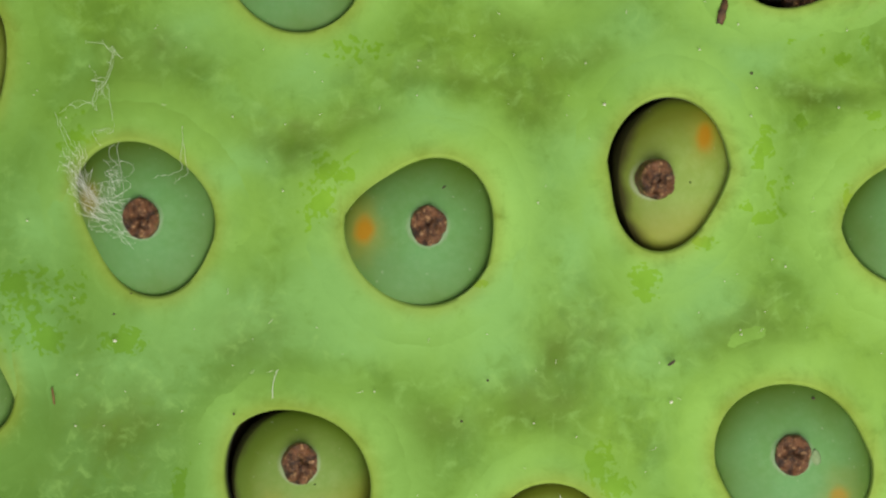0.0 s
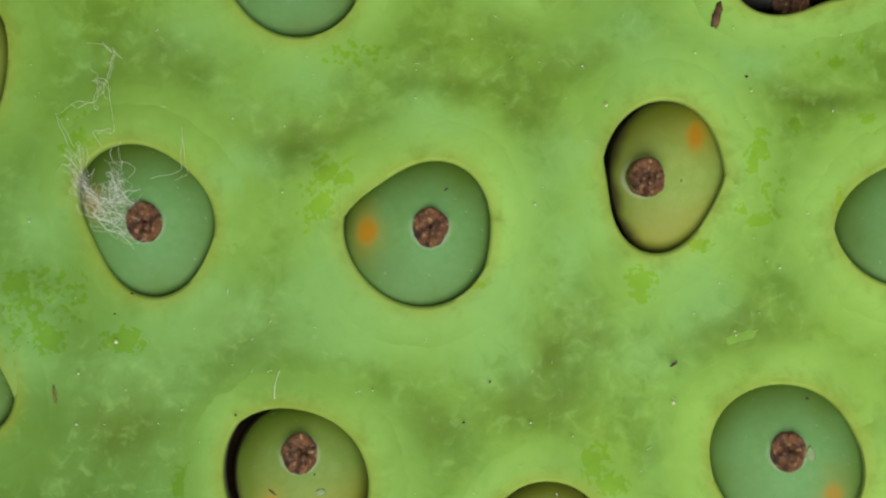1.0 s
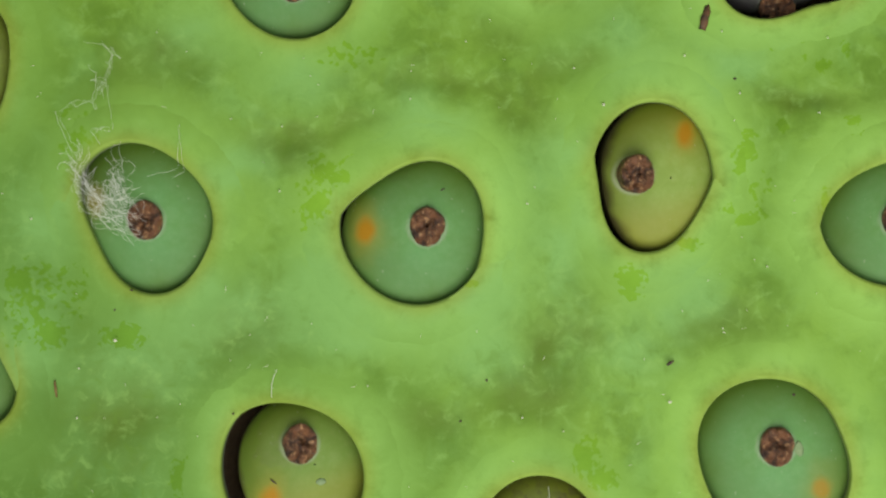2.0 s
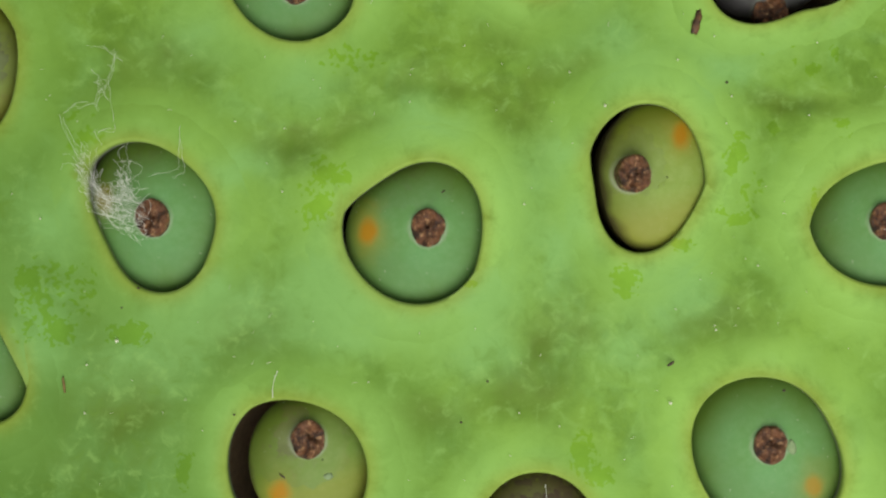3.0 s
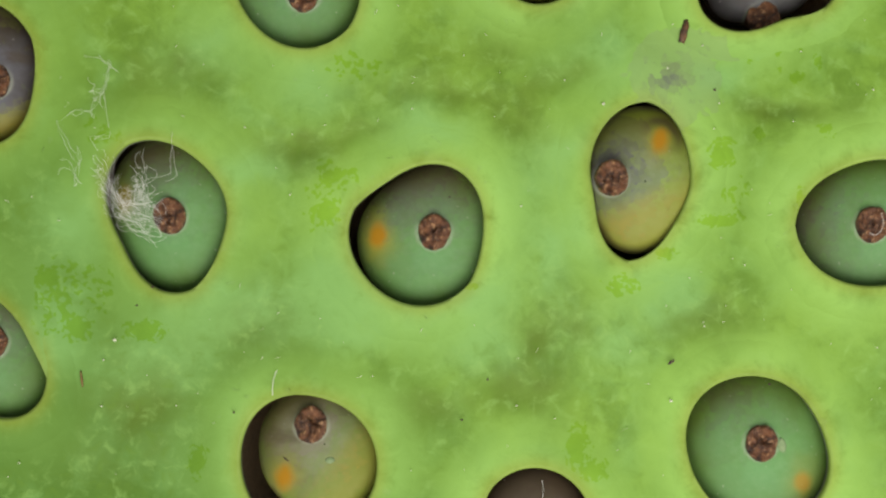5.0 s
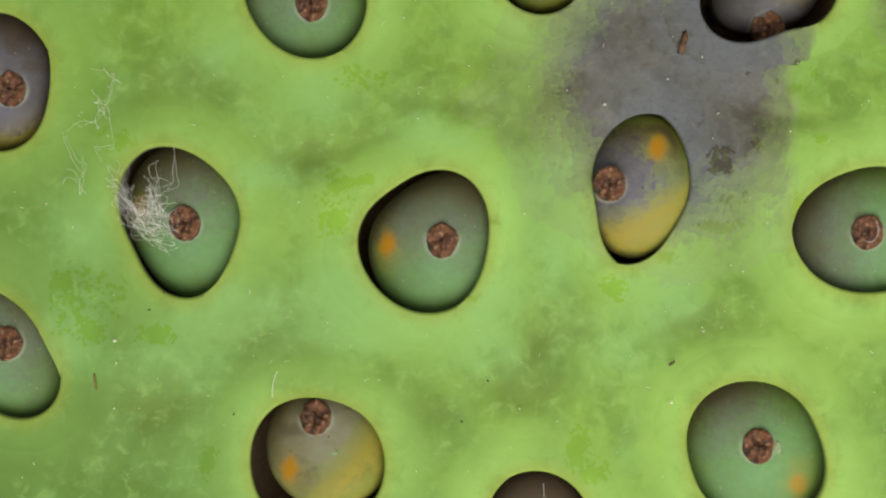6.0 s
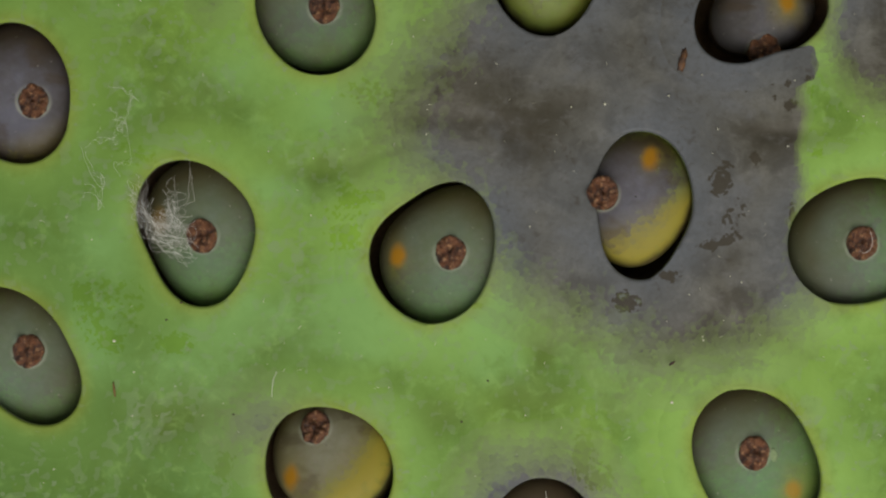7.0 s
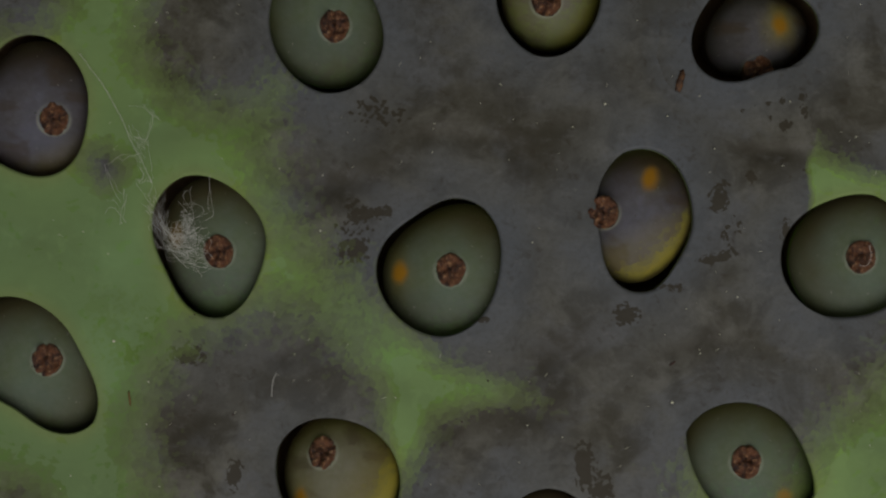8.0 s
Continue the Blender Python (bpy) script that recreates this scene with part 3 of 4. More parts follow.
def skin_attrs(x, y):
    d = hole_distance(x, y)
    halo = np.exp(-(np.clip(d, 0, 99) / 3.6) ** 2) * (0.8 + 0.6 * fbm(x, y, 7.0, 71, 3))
    # Halo weaker and skin darker to the lower left, light falloff painted in.
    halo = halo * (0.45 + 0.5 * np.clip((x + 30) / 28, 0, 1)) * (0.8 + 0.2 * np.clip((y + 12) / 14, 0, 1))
    return {"lively": 1 - 0.82 * np.exp(-((d - 2.6) / 1.7) ** 2), "rest": np.stack([x, y, 0 * x], 1), "halo": np.clip(halo, 0, 1), "left_tone_falloff": np.clip((-x - 0.9 * y - 2 + 7 * fbm(x, y, 9.0, 201, 3)) / 38, 0, 1), "fold_shade": fold_shade_at(x, y) * np.clip((d - 1.0) / 6.0, 0.1, 1), "fleck": flecks_at(x, y), "veil": veils_at(x, y)}


def ring_faces(rings, n, closed=False):
    i, j = np.meshgrid(np.arange(rings - 1), np.arange(n), indexing="ij")
    a, b = i * n + j, i * n + (j + 1) % n
    return np.stack([a, a + n, b + n, b], -1).reshape(-1, 4)


# ---------------------------------------------------------------- the pod
POD_C, POD_R = grid_mm(760, 370), 49.5
pod = tagged(new("lotus_pod"), "green fleshy lotus seed pod turning grey, seeds in its holes", "seed pod")


def sheet_grid(step, cut, box=None):
    """Points, faces, heights, normals and marks of the flat top, with the holes cut out of it."""
    s = step * UNIT
    n = int(2 * POD_R / s) + 2
    g = np.arange(n) * s - POD_R - s
    X, Y = np.meshgrid(g + POD_C[0], g + POD_C[1], indexing="ij")
    x, y = X.ravel(), Y.ravel()
    keep = np.hypot(x - POD_C[0], y - POD_C[1]) < POD_R
    if box:
        (x0, y1), (x1, y0) = grid_mm(box[0], box[1]), grid_mm(box[2], box[3])
        keep &= (x > x0) & (x < x1) & (y > y0) & (y < y1)
    keep[keep] = hole_distance(x[keep], y[keep]) > cut
    i, j = np.meshgrid(np.arange(n - 1), np.arange(n - 1), indexing="ij")
    a = (i * n + j).ravel()
    f = np.stack([a, a + n, a + n + 1, a + 1], 1)
    f = f[keep[f].all(1)]
    used = np.unique(f)
    index = np.full(n * n, -1)
    index[used] = np.arange(len(used))
    x, y = x[used], y[used]
    edge = np.clip((np.hypot(x - POD_C[0], y - POD_C[1]) - POD_R + 4) / 4, 0, 1)
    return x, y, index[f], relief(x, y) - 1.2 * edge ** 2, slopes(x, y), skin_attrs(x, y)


def skin_sheet(name, mat, grid, film=None):
    x, y, faces, z, normals, marks = grid
    if film:
        z = z - (film_depth if len(film) == 4 else drying_depth)(x, y, film[1], film[2])
    return mesh_of(name, np.stack([x, y, z], 1) * MM, faces, mat, marks, normals=normals)


VIEW = (-230, -200, 1760, 960)
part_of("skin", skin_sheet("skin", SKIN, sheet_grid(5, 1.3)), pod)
FILM_GRID = sheet_grid(5, 1.3, VIEW)
FILM_LABELS = {"yellowing_film": "yellow-green film of paling skin", "paling_film": "pale green film of paling skin", "fading_film": "pale olive film of dulling skin",
               "browning_film": "dull olive film of dulling skin", "dulling_film": "olive film of browning skin", "greying_film": "grey-olive film of browning skin",
               "rotting_film": "grey film of rotting skin", "rotten_film": "dark grey-brown rotten skin spreading over the green"}
rot_parts = []
for film, mat in zip(FILMS, ROT_MATS):
    rot_parts.append((part_of(film[0], skin_sheet(film[0], mat, FILM_GRID, film), pod, FILM_LABELS[film[0]]), film[2]))


for film, mat in zip(DRYING, DRY_MATS):
    rot_parts.append((part_of(film[0], skin_sheet(film[0], mat, FILM_GRID, film), pod, "paler film of drying green skin"), film[2]))


def pod_side():
    prof = [(49.45, -1.0), (50.2, -1.8), (50.6, -3.2), (50.2, -5.0), (48.5, -9.0), (44.0, -18.0), (36.0, -31.0), (26.0, -45.0),
            (16.0, -57.0), (9.0, -65.0), (6.0, -70.0), (5.2, -76.0), (5.0, -100.0)]
    n = 128
    th = np.arange(n) * TAU / n
    vs = []
    for r, z in prof:
        rr = r * (1 + 0.012 * np.cos(13 * th) * min(1, max(0, -z / 20)))
        vs.append(np.stack([POD_C[0] + rr * np.cos(th), POD_C[1] + rr * np.sin(th), 0 * th + z], 1))
    return mesh_of("side", np.concatenate(vs) * MM, ring_faces(len(prof), n), SIDE)


part_of("side", pod_side(), pod, "ribbed green funnel and stalk")

PROFILE = [(0.35, -1.6), (0.1, -0.9), (0.0, -0.45), (0.03, -0.22), (0.12, -0.08), (0.3, -0.015), (0.6, 0.0), (1.0, 0.0), (1.4, 0.0)]
PROFILE += [(1.7 + 0.22 * i, 0.0) for i in range(14)]
LIP_N = 168


def lip_points(h, side, inset):
    """A lip round a hole, its outer edge sinking into the skin; side +1: the upper one, -1: the lower one."""
    th = np.arange(LIP_N) * TAU / LIP_N
    r = radius(h["r"], th)
    cx, cy = h["c"]
    off = np.array([o for o, _ in PROFILE])[:, None]
    z = np.array([q for _, q in PROFILE])[:, None] + 0 * th
    rr = r + off - np.where(np.arange(len(PROFILE)) < 5, inset, 0.0)[:, None]
    x, y = rr * np.cos(th), rr * np.sin(th)
    gx, gy = x + cx, y + cy
    # the lip that reaches farther in lies on top
    ways = [Vector((row[3] - row[1], row[4] - row[2])).normalized() for row in h["lip"]]
    ex, ey = sum(w.x for w in ways), sum(w.y for w in ways)
    s = side * np.cos(th - math.atan2(ey, ex) + 0.1 * fbm(gx, gy, 2.0, 91, 2))
    z = z + 0.06
    z = z - 0.17 * (off / 3.3) ** 3 - 0.5 * np.clip((off - 2.8) / 1.6, 0, 2) ** 2 + 0.08 * fbm(gx, gy, 0.9, 95, 3) * np.clip((off - 1.2) / 2.0, 0, 1)
    z = z + relief(gx, gy)
    flat = (gx.ravel(), gy.ravel())
    n = slopes(*flat)
    n[((off < 0.25) & (s > 0.12)).ravel() | ((off < 0.08) & (s > -2)).ravel()] = 0
    faces = ring_faces(len(PROFILE), LIP_N)
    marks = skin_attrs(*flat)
    marks["edge"] = np.exp(-((off + 0 * th) / 0.9) ** 2).ravel()
    return x.ravel(), y.ravel(), z.ravel(), flat[0], flat[1], n, marks, faces


def lip_mesh(points, mat, film=None):
    x, y, z, gx, gy, n, marks, faces = points
    if film:
        z = z + 0.001 - (film_depth if len(film) == 4 else drying_depth)(gx, gy, film[1], film[2])
    return mesh_of("lip", np.stack([x, y, z], 1) * MM, faces, mat, marks, normals=n)


def chamber_mesh(h):
    th = np.arange(64) * TAU / 64
    r = radius(h["r"], th)
    prof = [(1.3, -0.9), (1.5, -2.5), (1.2, -6.0), (-0.6, -10.0), (-3.5, -12.5), (-4.6, -12.8)]
    vs = [np.stack([(r + o) * np.cos(th) + h["c"][0], (r + o) * np.sin(th) + h["c"][1], 0 * th + z], 1) for o, z in prof]
    f = ring_faces(len(prof), 64).tolist() + [list(range(5 * 64, 6 * 64))]
    return mesh_of("seed_chamber", np.concatenate(vs) * MM, f, CHAMBER)


lips = []
for h in HOLES:
    part_of("seed_chamber", chamber_mesh(h), pod, "dark brown wall of a seed hole")
    for side, name, cols in ((1, "upper_lip", (1, 2)), (-1, "lower_lip", (3, 4))):
        lip = part_of(name, lip_mesh(lip_points(h, side, 0.0), SKIN), pod)
        lip.location = (h["c"][0] * MM, h["c"][1] * MM, 0)
        x, y = h["c"]
        th = np.arange(32) * TAU / 32
        near = rot_time(x + 9 * np.cos(th), y + 9 * np.sin(th)).min()
        points = lip_points(h, side, 0.035)
        for film, mat in zip(DRYING, DRY_MATS):
            rot_parts.append((part_of(film[0], lip_mesh(points, mat, film), lip), film[2]))
        if near < 8.6:
            for film, mat in zip(FILMS, ROT_MATS):
                rot_parts.append((part_of(film[0], lip_mesh(points, mat, film), lip), film[2]))
        lips.append((lip, h, cols))


# ---------------------------------------------------------------- seeds
# per hole: coat, apex height mm at the start and at the end, size, spot offset from the apex in grid units, label,
# withering: material index, first second, seconds per mm, centre x y in mm, squeeze of y
SEEDS = [
    (SEED_GREEN, 0.55, -0.85, 1.10, (-92, -34, 0.35), "blue-green lotus seed with brown tip under white cobweb fibres", (3, 4.2, 0.31, (-2.0, 5.0), 1.2)),
    (SEED_GREEN, 0.55, -0.85, 1.06, (-112, 10), "blue-green lotus seed with brown tip and orange spot", (3, 3.4, 0.31, (-2.5, 5.2), 1.3)),
    (SEED_OLIVE, 0.1, 0.35, 1.0, (97, -76), "yellow-olive lotus seed turning grey, with an orange spot", (0, 4.1, 0.45, (0.2, 0.6), 0.9)),
    (SEED_LEAF, 0.3, -0.8, 0.97, (-52, 100), "leaf-green lotus seed turning grey, with an orange spot", (5, 3.0, 0.55, (-1.0, 0.4), 0.9)),
    (SEED_GREEN, 0.55, -0.85, 1.07, (85, 80, 0.6), "blue-green lotus seed with brown tip and yellow edge", (3, 5.0, 0.31, (-3.0, 4.0), 1.0)),
    (SEED_GREEN, 0.55, -0.85, 1.07, None, "blue-green lotus seed with a thread on its brown tip", (3, 4.4, 0.31, (-6.0, 1.0), 0.7)),
    (SEED_OLIVE, 0.2, -0.8, 1.02, None, "grey and yellow withered lotus seed with brown tip", (0, 3.2, 0.45, (0.8, 1.2), 0.8)),
    (SEED_GREEN, 0.5, -0.7, 1.06, None, "dull green lotus seed with brown tip", (3, 4.8, 0.31, (1.0, 2.0), 1.0)),
    (SEED_GREEN, 0.55, -0.8, 1.12, None, "green lotus seed with brown tip", (3, 4.6, 0.31, (-3.0, 4.0), 1.0)),
    (SEED_GREY, -0.8, -1.9, 0.78, (45, -100), "dark grey shrunken lotus seed sunk in its hole", None),
    (SEED_OLIVE, 0.2, -0.9, 0.92, None, "pale yellow lotus seed with brown tip", (4, 6.4, 0.3, (0.0, 3.0), 1.0)),
    (SEED_OLIVE, -0.5, -1.7, 0.95, None, "olive-brown shrunken lotus seed deep in its hole", (2, 1.0, 0.5, (0.0, 0.0), 1.0)),
]
SEED_H = 5.4
# mm by which a seed lies off the line of its tip at 0, 4 and 6.5 s
SEED_SHIFT = {0: (0.0, 0.4, 0.9), 1: (0.0, 0.6, 1.2), 2: (0.1, 0.5, 0.5), 3: (-1.2, 0.3, 0.6), 10: (0.3, 0.5, 0.5)}



def aside_at(h, t):
    return float(np.interp(t, (0.0, 4.0, 6.5), SEED_SHIFT.get(HOLES.index(h), (0.0, 0.0, 0.0))))


def tip_place(h):
    """Where the tip sits on its seed, in mm off the middle."""
    rows = h["seed"]
    place = np.array([sum(row[3] - aside_at(h, row[0]) for row in rows), sum(row[4] for row in rows)]) / len(rows)
    return place * (1, 0.62) if HOLES.index(h) == 3 else place


def dome_fall(q):
    return 1.15 * q ** 2.2 + 0.85 * q ** 10


def wither_rate(which, lead):
    """How fast a film of withered coat comes up, in mm a second; the first, yellow ones are slow."""
    return 0.08 * 0.66 ** (lead / 0.3) * (0.35 if ripens_first(which, lead) else 1.0)


def ripens_first(which, lead):
    return which in (0, 4, 5) and lead > 1.1


def seed_shape(h, scale, nr=96, n=120, rings=96):
    """Points of a broad domed seed, apex up, centred on its middle."""
    th = np.arange(n) * TAU / n
    r = (0.6 * radius(h["r"], th) + 0.4 * h["r"][0]) * scale
    vs = []
    for k in range(rings):
        ph = math.pi * (k + 0.35) / nr
        q = math.sin(ph)
        z = SEED_H - dome_fall(q) if ph < math.pi / 2 else (SEED_H - 2.0) + (2 * SEED_H - 2.0) * math.cos(ph)
        vs.append(np.stack([r * q * np.cos(th), r * q * np.sin(th), 0 * th + z], 1))
    return np.concatenate(vs), rings, n


def seed_marks(v, place, spot, ripe=0.0, way=(0.3, -1.0), brown=1.35):
    """Marks on a seed; a ripe one is yellow on one side."""
    x, y = v[:, 0] - place[0], v[:, 1] - place[1]
    d = np.hypot(x, y)
    top = v[:, 2] > 0
    scar = np.where(top, np.clip(1 - np.abs(d - 1.43) / 0.22, 0, 1) * (0.45 - 0.3 * np.clip(y / 1.4, -1, 1)), 0)
    orange, yellow = 0 * d, 0 * d
    if spot:
        sx, sy = spot[0] * UNIT, -spot[1] * UNIT
        ds = np.hypot(x - sx, (y - sy) * 0.72)
        w = fbm(v[:, 0] + 40, v[:, 1] - 30, 1.0, 15, 3)
        force = spot[2] if len(spot) > 2 else 0.95
        orange = np.where(top, force * np.clip((0.98 + 0.25 * w - ds) / 0.6, 0, 1) ** 1.3, 0)
        yellow = np.where(top, 0.7 * force * np.exp(-(ds / (1.2 + 0.4 * w)) ** 2), 0)
    yellow = np.maximum(yellow, ripe * np.clip((way[1] * y + way[0] * x - 2.0) / 2.2, 0, 1))
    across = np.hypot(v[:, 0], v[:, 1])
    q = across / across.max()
    # Dome's side shading as colour, stronger away from the softbox.
    rim_shade = np.clip((q - 0.26 + 0.12 * fbm(v[:, 0] - 9, v[:, 1] + 21, 3.0, 225, 2)) / 0.55, 0, 1) ** 1.15 * (0.85 + 0.25 * np.clip(v[:, 1] / 4, -1, 0.6))
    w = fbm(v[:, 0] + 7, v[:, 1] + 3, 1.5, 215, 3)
    # Brown low on the sides plus painted shade, by depth below the crown.
    brown_and_shade = np.clip((SEED_H - brown + 0.5 * w - v[:, 2]) / (0.75 if ripe else 1.0), 0, 1)
    return {"rest": v, "brown_and_shade": brown_and_shade, "orange": orange, "yellow": yellow, "scar": scar, "rim_shade": rim_shade}


def brown_and_shade_from(h, ripe):
    """How far below its crown a seed's side goes brown with painted-in shade, in mm."""
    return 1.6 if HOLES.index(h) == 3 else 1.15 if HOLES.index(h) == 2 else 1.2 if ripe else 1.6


def seed_mesh(h, spot, mat, scale):
    v, nr, n = seed_shape(h, scale)
    f = ring_faces(nr, n).tolist() + [list(range(n))[::-1], list(range((nr - 1) * n, nr * n))]
    return mesh_of("seed_body", v * MM, f, mat, seed_marks(v, tip_place(h), spot, 0.0 if mat in (SEED_GREEN, SEED_GREY) else 0.3, brown=brown_and_shade_from(h, mat not in (SEED_GREEN, SEED_GREY))))


def wither_mesh(h, spot, scale, wither, lead, mat):
    """The crown of a seed again, sunk by the second at which each place withers."""
    which, first, slow, (cx, cy), squeeze = wither
    v, nr, n = seed_shape(h, scale, rings=44)
    place = tip_place(h)
    tx, ty = v[:, 0] - place[0], v[:, 1] - place[1]
    x, y = tx - cx, ty - cy
    d = np.hypot(x, y * squeeze) + 1.0 * fbm(v[:, 0] + 11, v[:, 1] + 17, 2.4, 141, 3) + 0.25 * fbm(v[:, 0], v[:, 1], 0.4, 151, 2)
    early = ripens_first(which, lead)
    if which == 0 and not early:
        d = d + 0.65 * np.clip(0.46 * tx - ty - 2.0, 0, 5)
    if which in (4, 5) and not early:
        d = d + 0.5 * np.clip(0.8 * tx - 0.6 * ty - 1.3, 0, 5)
    when = first + slow * np.clip(d, 0, 30) - lead + 0.32 * fbm(v[:, 0], v[:, 1], 0.5, 500 + int(lead * 100), 3)
    marks = seed_marks(v.copy(), place, spot, 0.75 if which in (0, 4, 5) else 0.0, (0.64, -0.48) if which in (4, 5) else (0.46, -1.0), brown_and_shade_from(h, which in (0, 4, 5)))
    if which == 0 and spot:
        # a dark arc over the orange spot
        ax, ay = tx - spot[0] * UNIT, ty + spot[1] * UNIT
        arc = np.exp(-((np.hypot(ax, ay) - 1.45 - 0.3 * fbm(v[:, 0], v[:, 1], 2.0, 261, 2)) / 0.5) ** 2) * np.clip(0.35 + 0.5 * ay + 0.3 * ax, 0, 1)
        marks["brown_and_shade"] = np.clip(marks["brown_and_shade"] + 0.95 * arc, 0, 1)
    marks["yellow"] = marks["yellow"] * (1.0 - 0.9 * (lead - 1.2) if early else 0.3 + 0.6 * lead)
    v[:, 2] -= wither_rate(which, lead) * np.minimum(when, 16) - 0.001
    faces = ring_faces(nr, n)
    faces = faces[(np.hypot(tx, ty) > 1.2)[faces].all(1)]
    return mesh_of("withered_coat", v * MM, faces, mat, marks)


def tip_mesh(rng):
    n = 44
    th = np.arange(n) * TAU / n
    seed = rng.randrange(1000)
    prof = [(1.33, -1.3), (1.38, -0.1), (1.40, 0.12), (1.36, 0.28), (1.27, 0.38), (1.12, 0.43), (0.95, 0.43), (0.78, 0.40), (0.6, 0.36), (0.42, 0.36), (0.25, 0.38), (0.1, 0.38)]
    vs = []
    for k, (r, z) in enumerate(prof):
        x, y = r * np.cos(th) * 0.95, r * np.sin(th) * 1.08
        w = 1 + 0.10 * fbm(x + 9, y + 5, 0.7, 200 + seed, 3)
        dz = 0.55 * fbm(x, y, 0.5, 300 + seed, 3) if k > 1 else 0
        vs.append(np.stack([x * w, y * w, z + dz + 0 * th], 1))
    f = ring_faces(len(prof), n).tolist() + [list(range((len(prof) - 1) * n, len(prof) * n))]
    return mesh_of("stigma_tip", np.concatenate(vs) * MM, f, TIP)


rng = random.Random(5)
seeds, withers = [], []
for h, (coat, apex0, apex1, size, spot, label, wither) in zip(HOLES, SEEDS):
    seed = tagged(new("lotus_seed"), label, "seed", "seeds in the pod")
    part_of("seed_body", seed_mesh(h, spot, coat, size), seed)
    if wither:
        for lead, mat in zip(LEADS, WITHER[wither[0]]):
            film = part_of("withered_coat", wither_mesh(h, spot, size, wither, lead, mat), seed, "grey or olive withered skin on the seed")
            withers.append((film, wither_rate(wither[0], lead)))
    tip = part_of("stigma_tip", tip_mesh(rng), seed, "crusty brown stigma tip")
    px, py = tip_place(h)
    tip.location = (px * MM, py * MM, (SEED_H + 0.06 - dome_fall(math.hypot(px, py) / (h["r"][0] * size)) + (0.8 if HOLES.index(h) == 2 else 0)) * MM)
    seeds.append((seed, h, apex0, apex1))


# ---------------------------------------------------------------- fibres and dust
def fibre_curve(name, lines, depth, mat):
    cu = bpy.data.curves.new(name, "CURVE")
    cu.dimensions, cu.bevel_depth, cu.bevel_resolution, cu.resolution_u = "3D", depth * MM, 1, 3
    for line in lines:
        sp = cu.splines.new("NURBS")
        sp.points.add(len(line) - 1)
        for p, (x, y, z) in zip(sp.points, line):
            p.co = (x * MM, y * MM, z * MM, 1)
        sp.use_endpoint_u, sp.order_u = True, 4
    cu.materials.append(mat)
    return cu


def height_at(x, y):
    return float(relief(np.array([x]), np.array([y]))[0])


def strand(guide, rng, jitter, lift, n=26):
    """A curly strand along a guide of grid points."""
    pts = [Vector((*grid_mm(*g), 0)) for g in guide]
    waves = [(rng.uniform(0.5, 4.2), rng.uniform(0, TAU), rng.uniform(0, TAU), rng.gauss(0, 0.5)) for _ in range(4)]
    off = Vector((rng.gauss(0, jitter), rng.gauss(0, jitter), 0))
    off2 = Vector((rng.gauss(0, jitter), rng.gauss(0, jitter), 0))
    a, b = sorted((rng.uniform(0, 0.35), rng.uniform(0.6, 1.0)))
    if jitter < 0.2:
        a, b = 0.0, 1.0
    p3 = []
    for i in range(n):
        w = a + (b - a) * i / (n - 1)
        u = w * (len(pts) - 1)
        k = min(int(u), len(pts) - 2)
        f = u - k
        p0, p1, p2, p3c = pts[max(k - 1, 0)], pts[k], pts[k + 1], pts[min(k + 2, len(pts) - 1)]
        p = 0.5 * (2 * p1 + (p2 - p0) * f + (2 * p0 - 5 * p1 + 4 * p2 - p3c) * f ** 2 + (3 * p1 - p0 - 3 * p2 + p3c) * f ** 3) + off.lerp(off2, w)
        for fr, ph, ph2, am in waves:
            p += Vector((math.sin(TAU * fr * w + ph), math.sin(TAU * fr * w + ph2), 0)) * am * jitter
        p3.append(p)
    xs, ys = np.array([p.x for p in p3]), np.array([p.y for p in p3])
    zs = np.maximum(0.2, relief(xs, ys) + 0.12)
    z0, z1 = rng.random() * lift, rng.random() * lift
    return [(x, y, z + z0 + (z1 - z0) * i / n) for i, (x, y, z) in enumerate(zip(xs, ys, zs))]


frng = random.Random(12)
CLUMP = [[(140, 335), (180, 380), (222, 405), (258, 416)], [(150, 345), (185, 372), (215, 392), (248, 402)], [(138, 318), (160, 360), (195, 392), (235, 412)],
         [(140, 330), (165, 370), (205, 395), (240, 418)], [(142, 320), (175, 345), (205, 365), (232, 380)], [(205, 258), (212, 300), (205, 340), (185, 365)],
         [(140, 300), (150, 330), (170, 365), (200, 385)], [(185, 330), (210, 350), (235, 372), (245, 400)],
         [(150, 340), (190, 352), (225, 350), (250, 345)], [(190, 300), (200, 330), (215, 360), (225, 395)], [(150, 290), (140, 320), (145, 350), (175, 380)]]
FINE = [[(205, 85), (192, 130), (196, 165), (203, 215)], [(172, 150), (170, 178), (140, 185), (104, 200)], [(103, 200), (108, 225), (122, 255), (142, 290)],
        [(203, 215), (195, 235), (168, 230), (180, 255)], [(325, 222), (326, 285), (310, 308), (270, 312)], [(108, 300), (120, 290), (140, 310), (150, 322)],
        [(142, 250), (150, 270), (146, 300), (140, 330)], [(150, 80), (180, 82), (200, 100), (197, 120)], [(160, 118), (172, 135), (172, 150), (185, 165)]]
clump_lines = [strand(frng.choice(CLUMP), frng, 0.42, 0.5, 34) for _ in range(70)]
for g in FINE[5:7] * 4:
    clump_lines.append(strand(g, frng, 0.35, 0.3))
cobweb = tagged(new("cobweb", fibre_curve("cobweb", clump_lines, 0.0085, FIBRE)), "tangled white cobweb fibres over a seed hole", "cobweb")
wisp_lines = [strand(g, frng, j, 0.25) for g in FINE for j in (0.12, 0.32)]
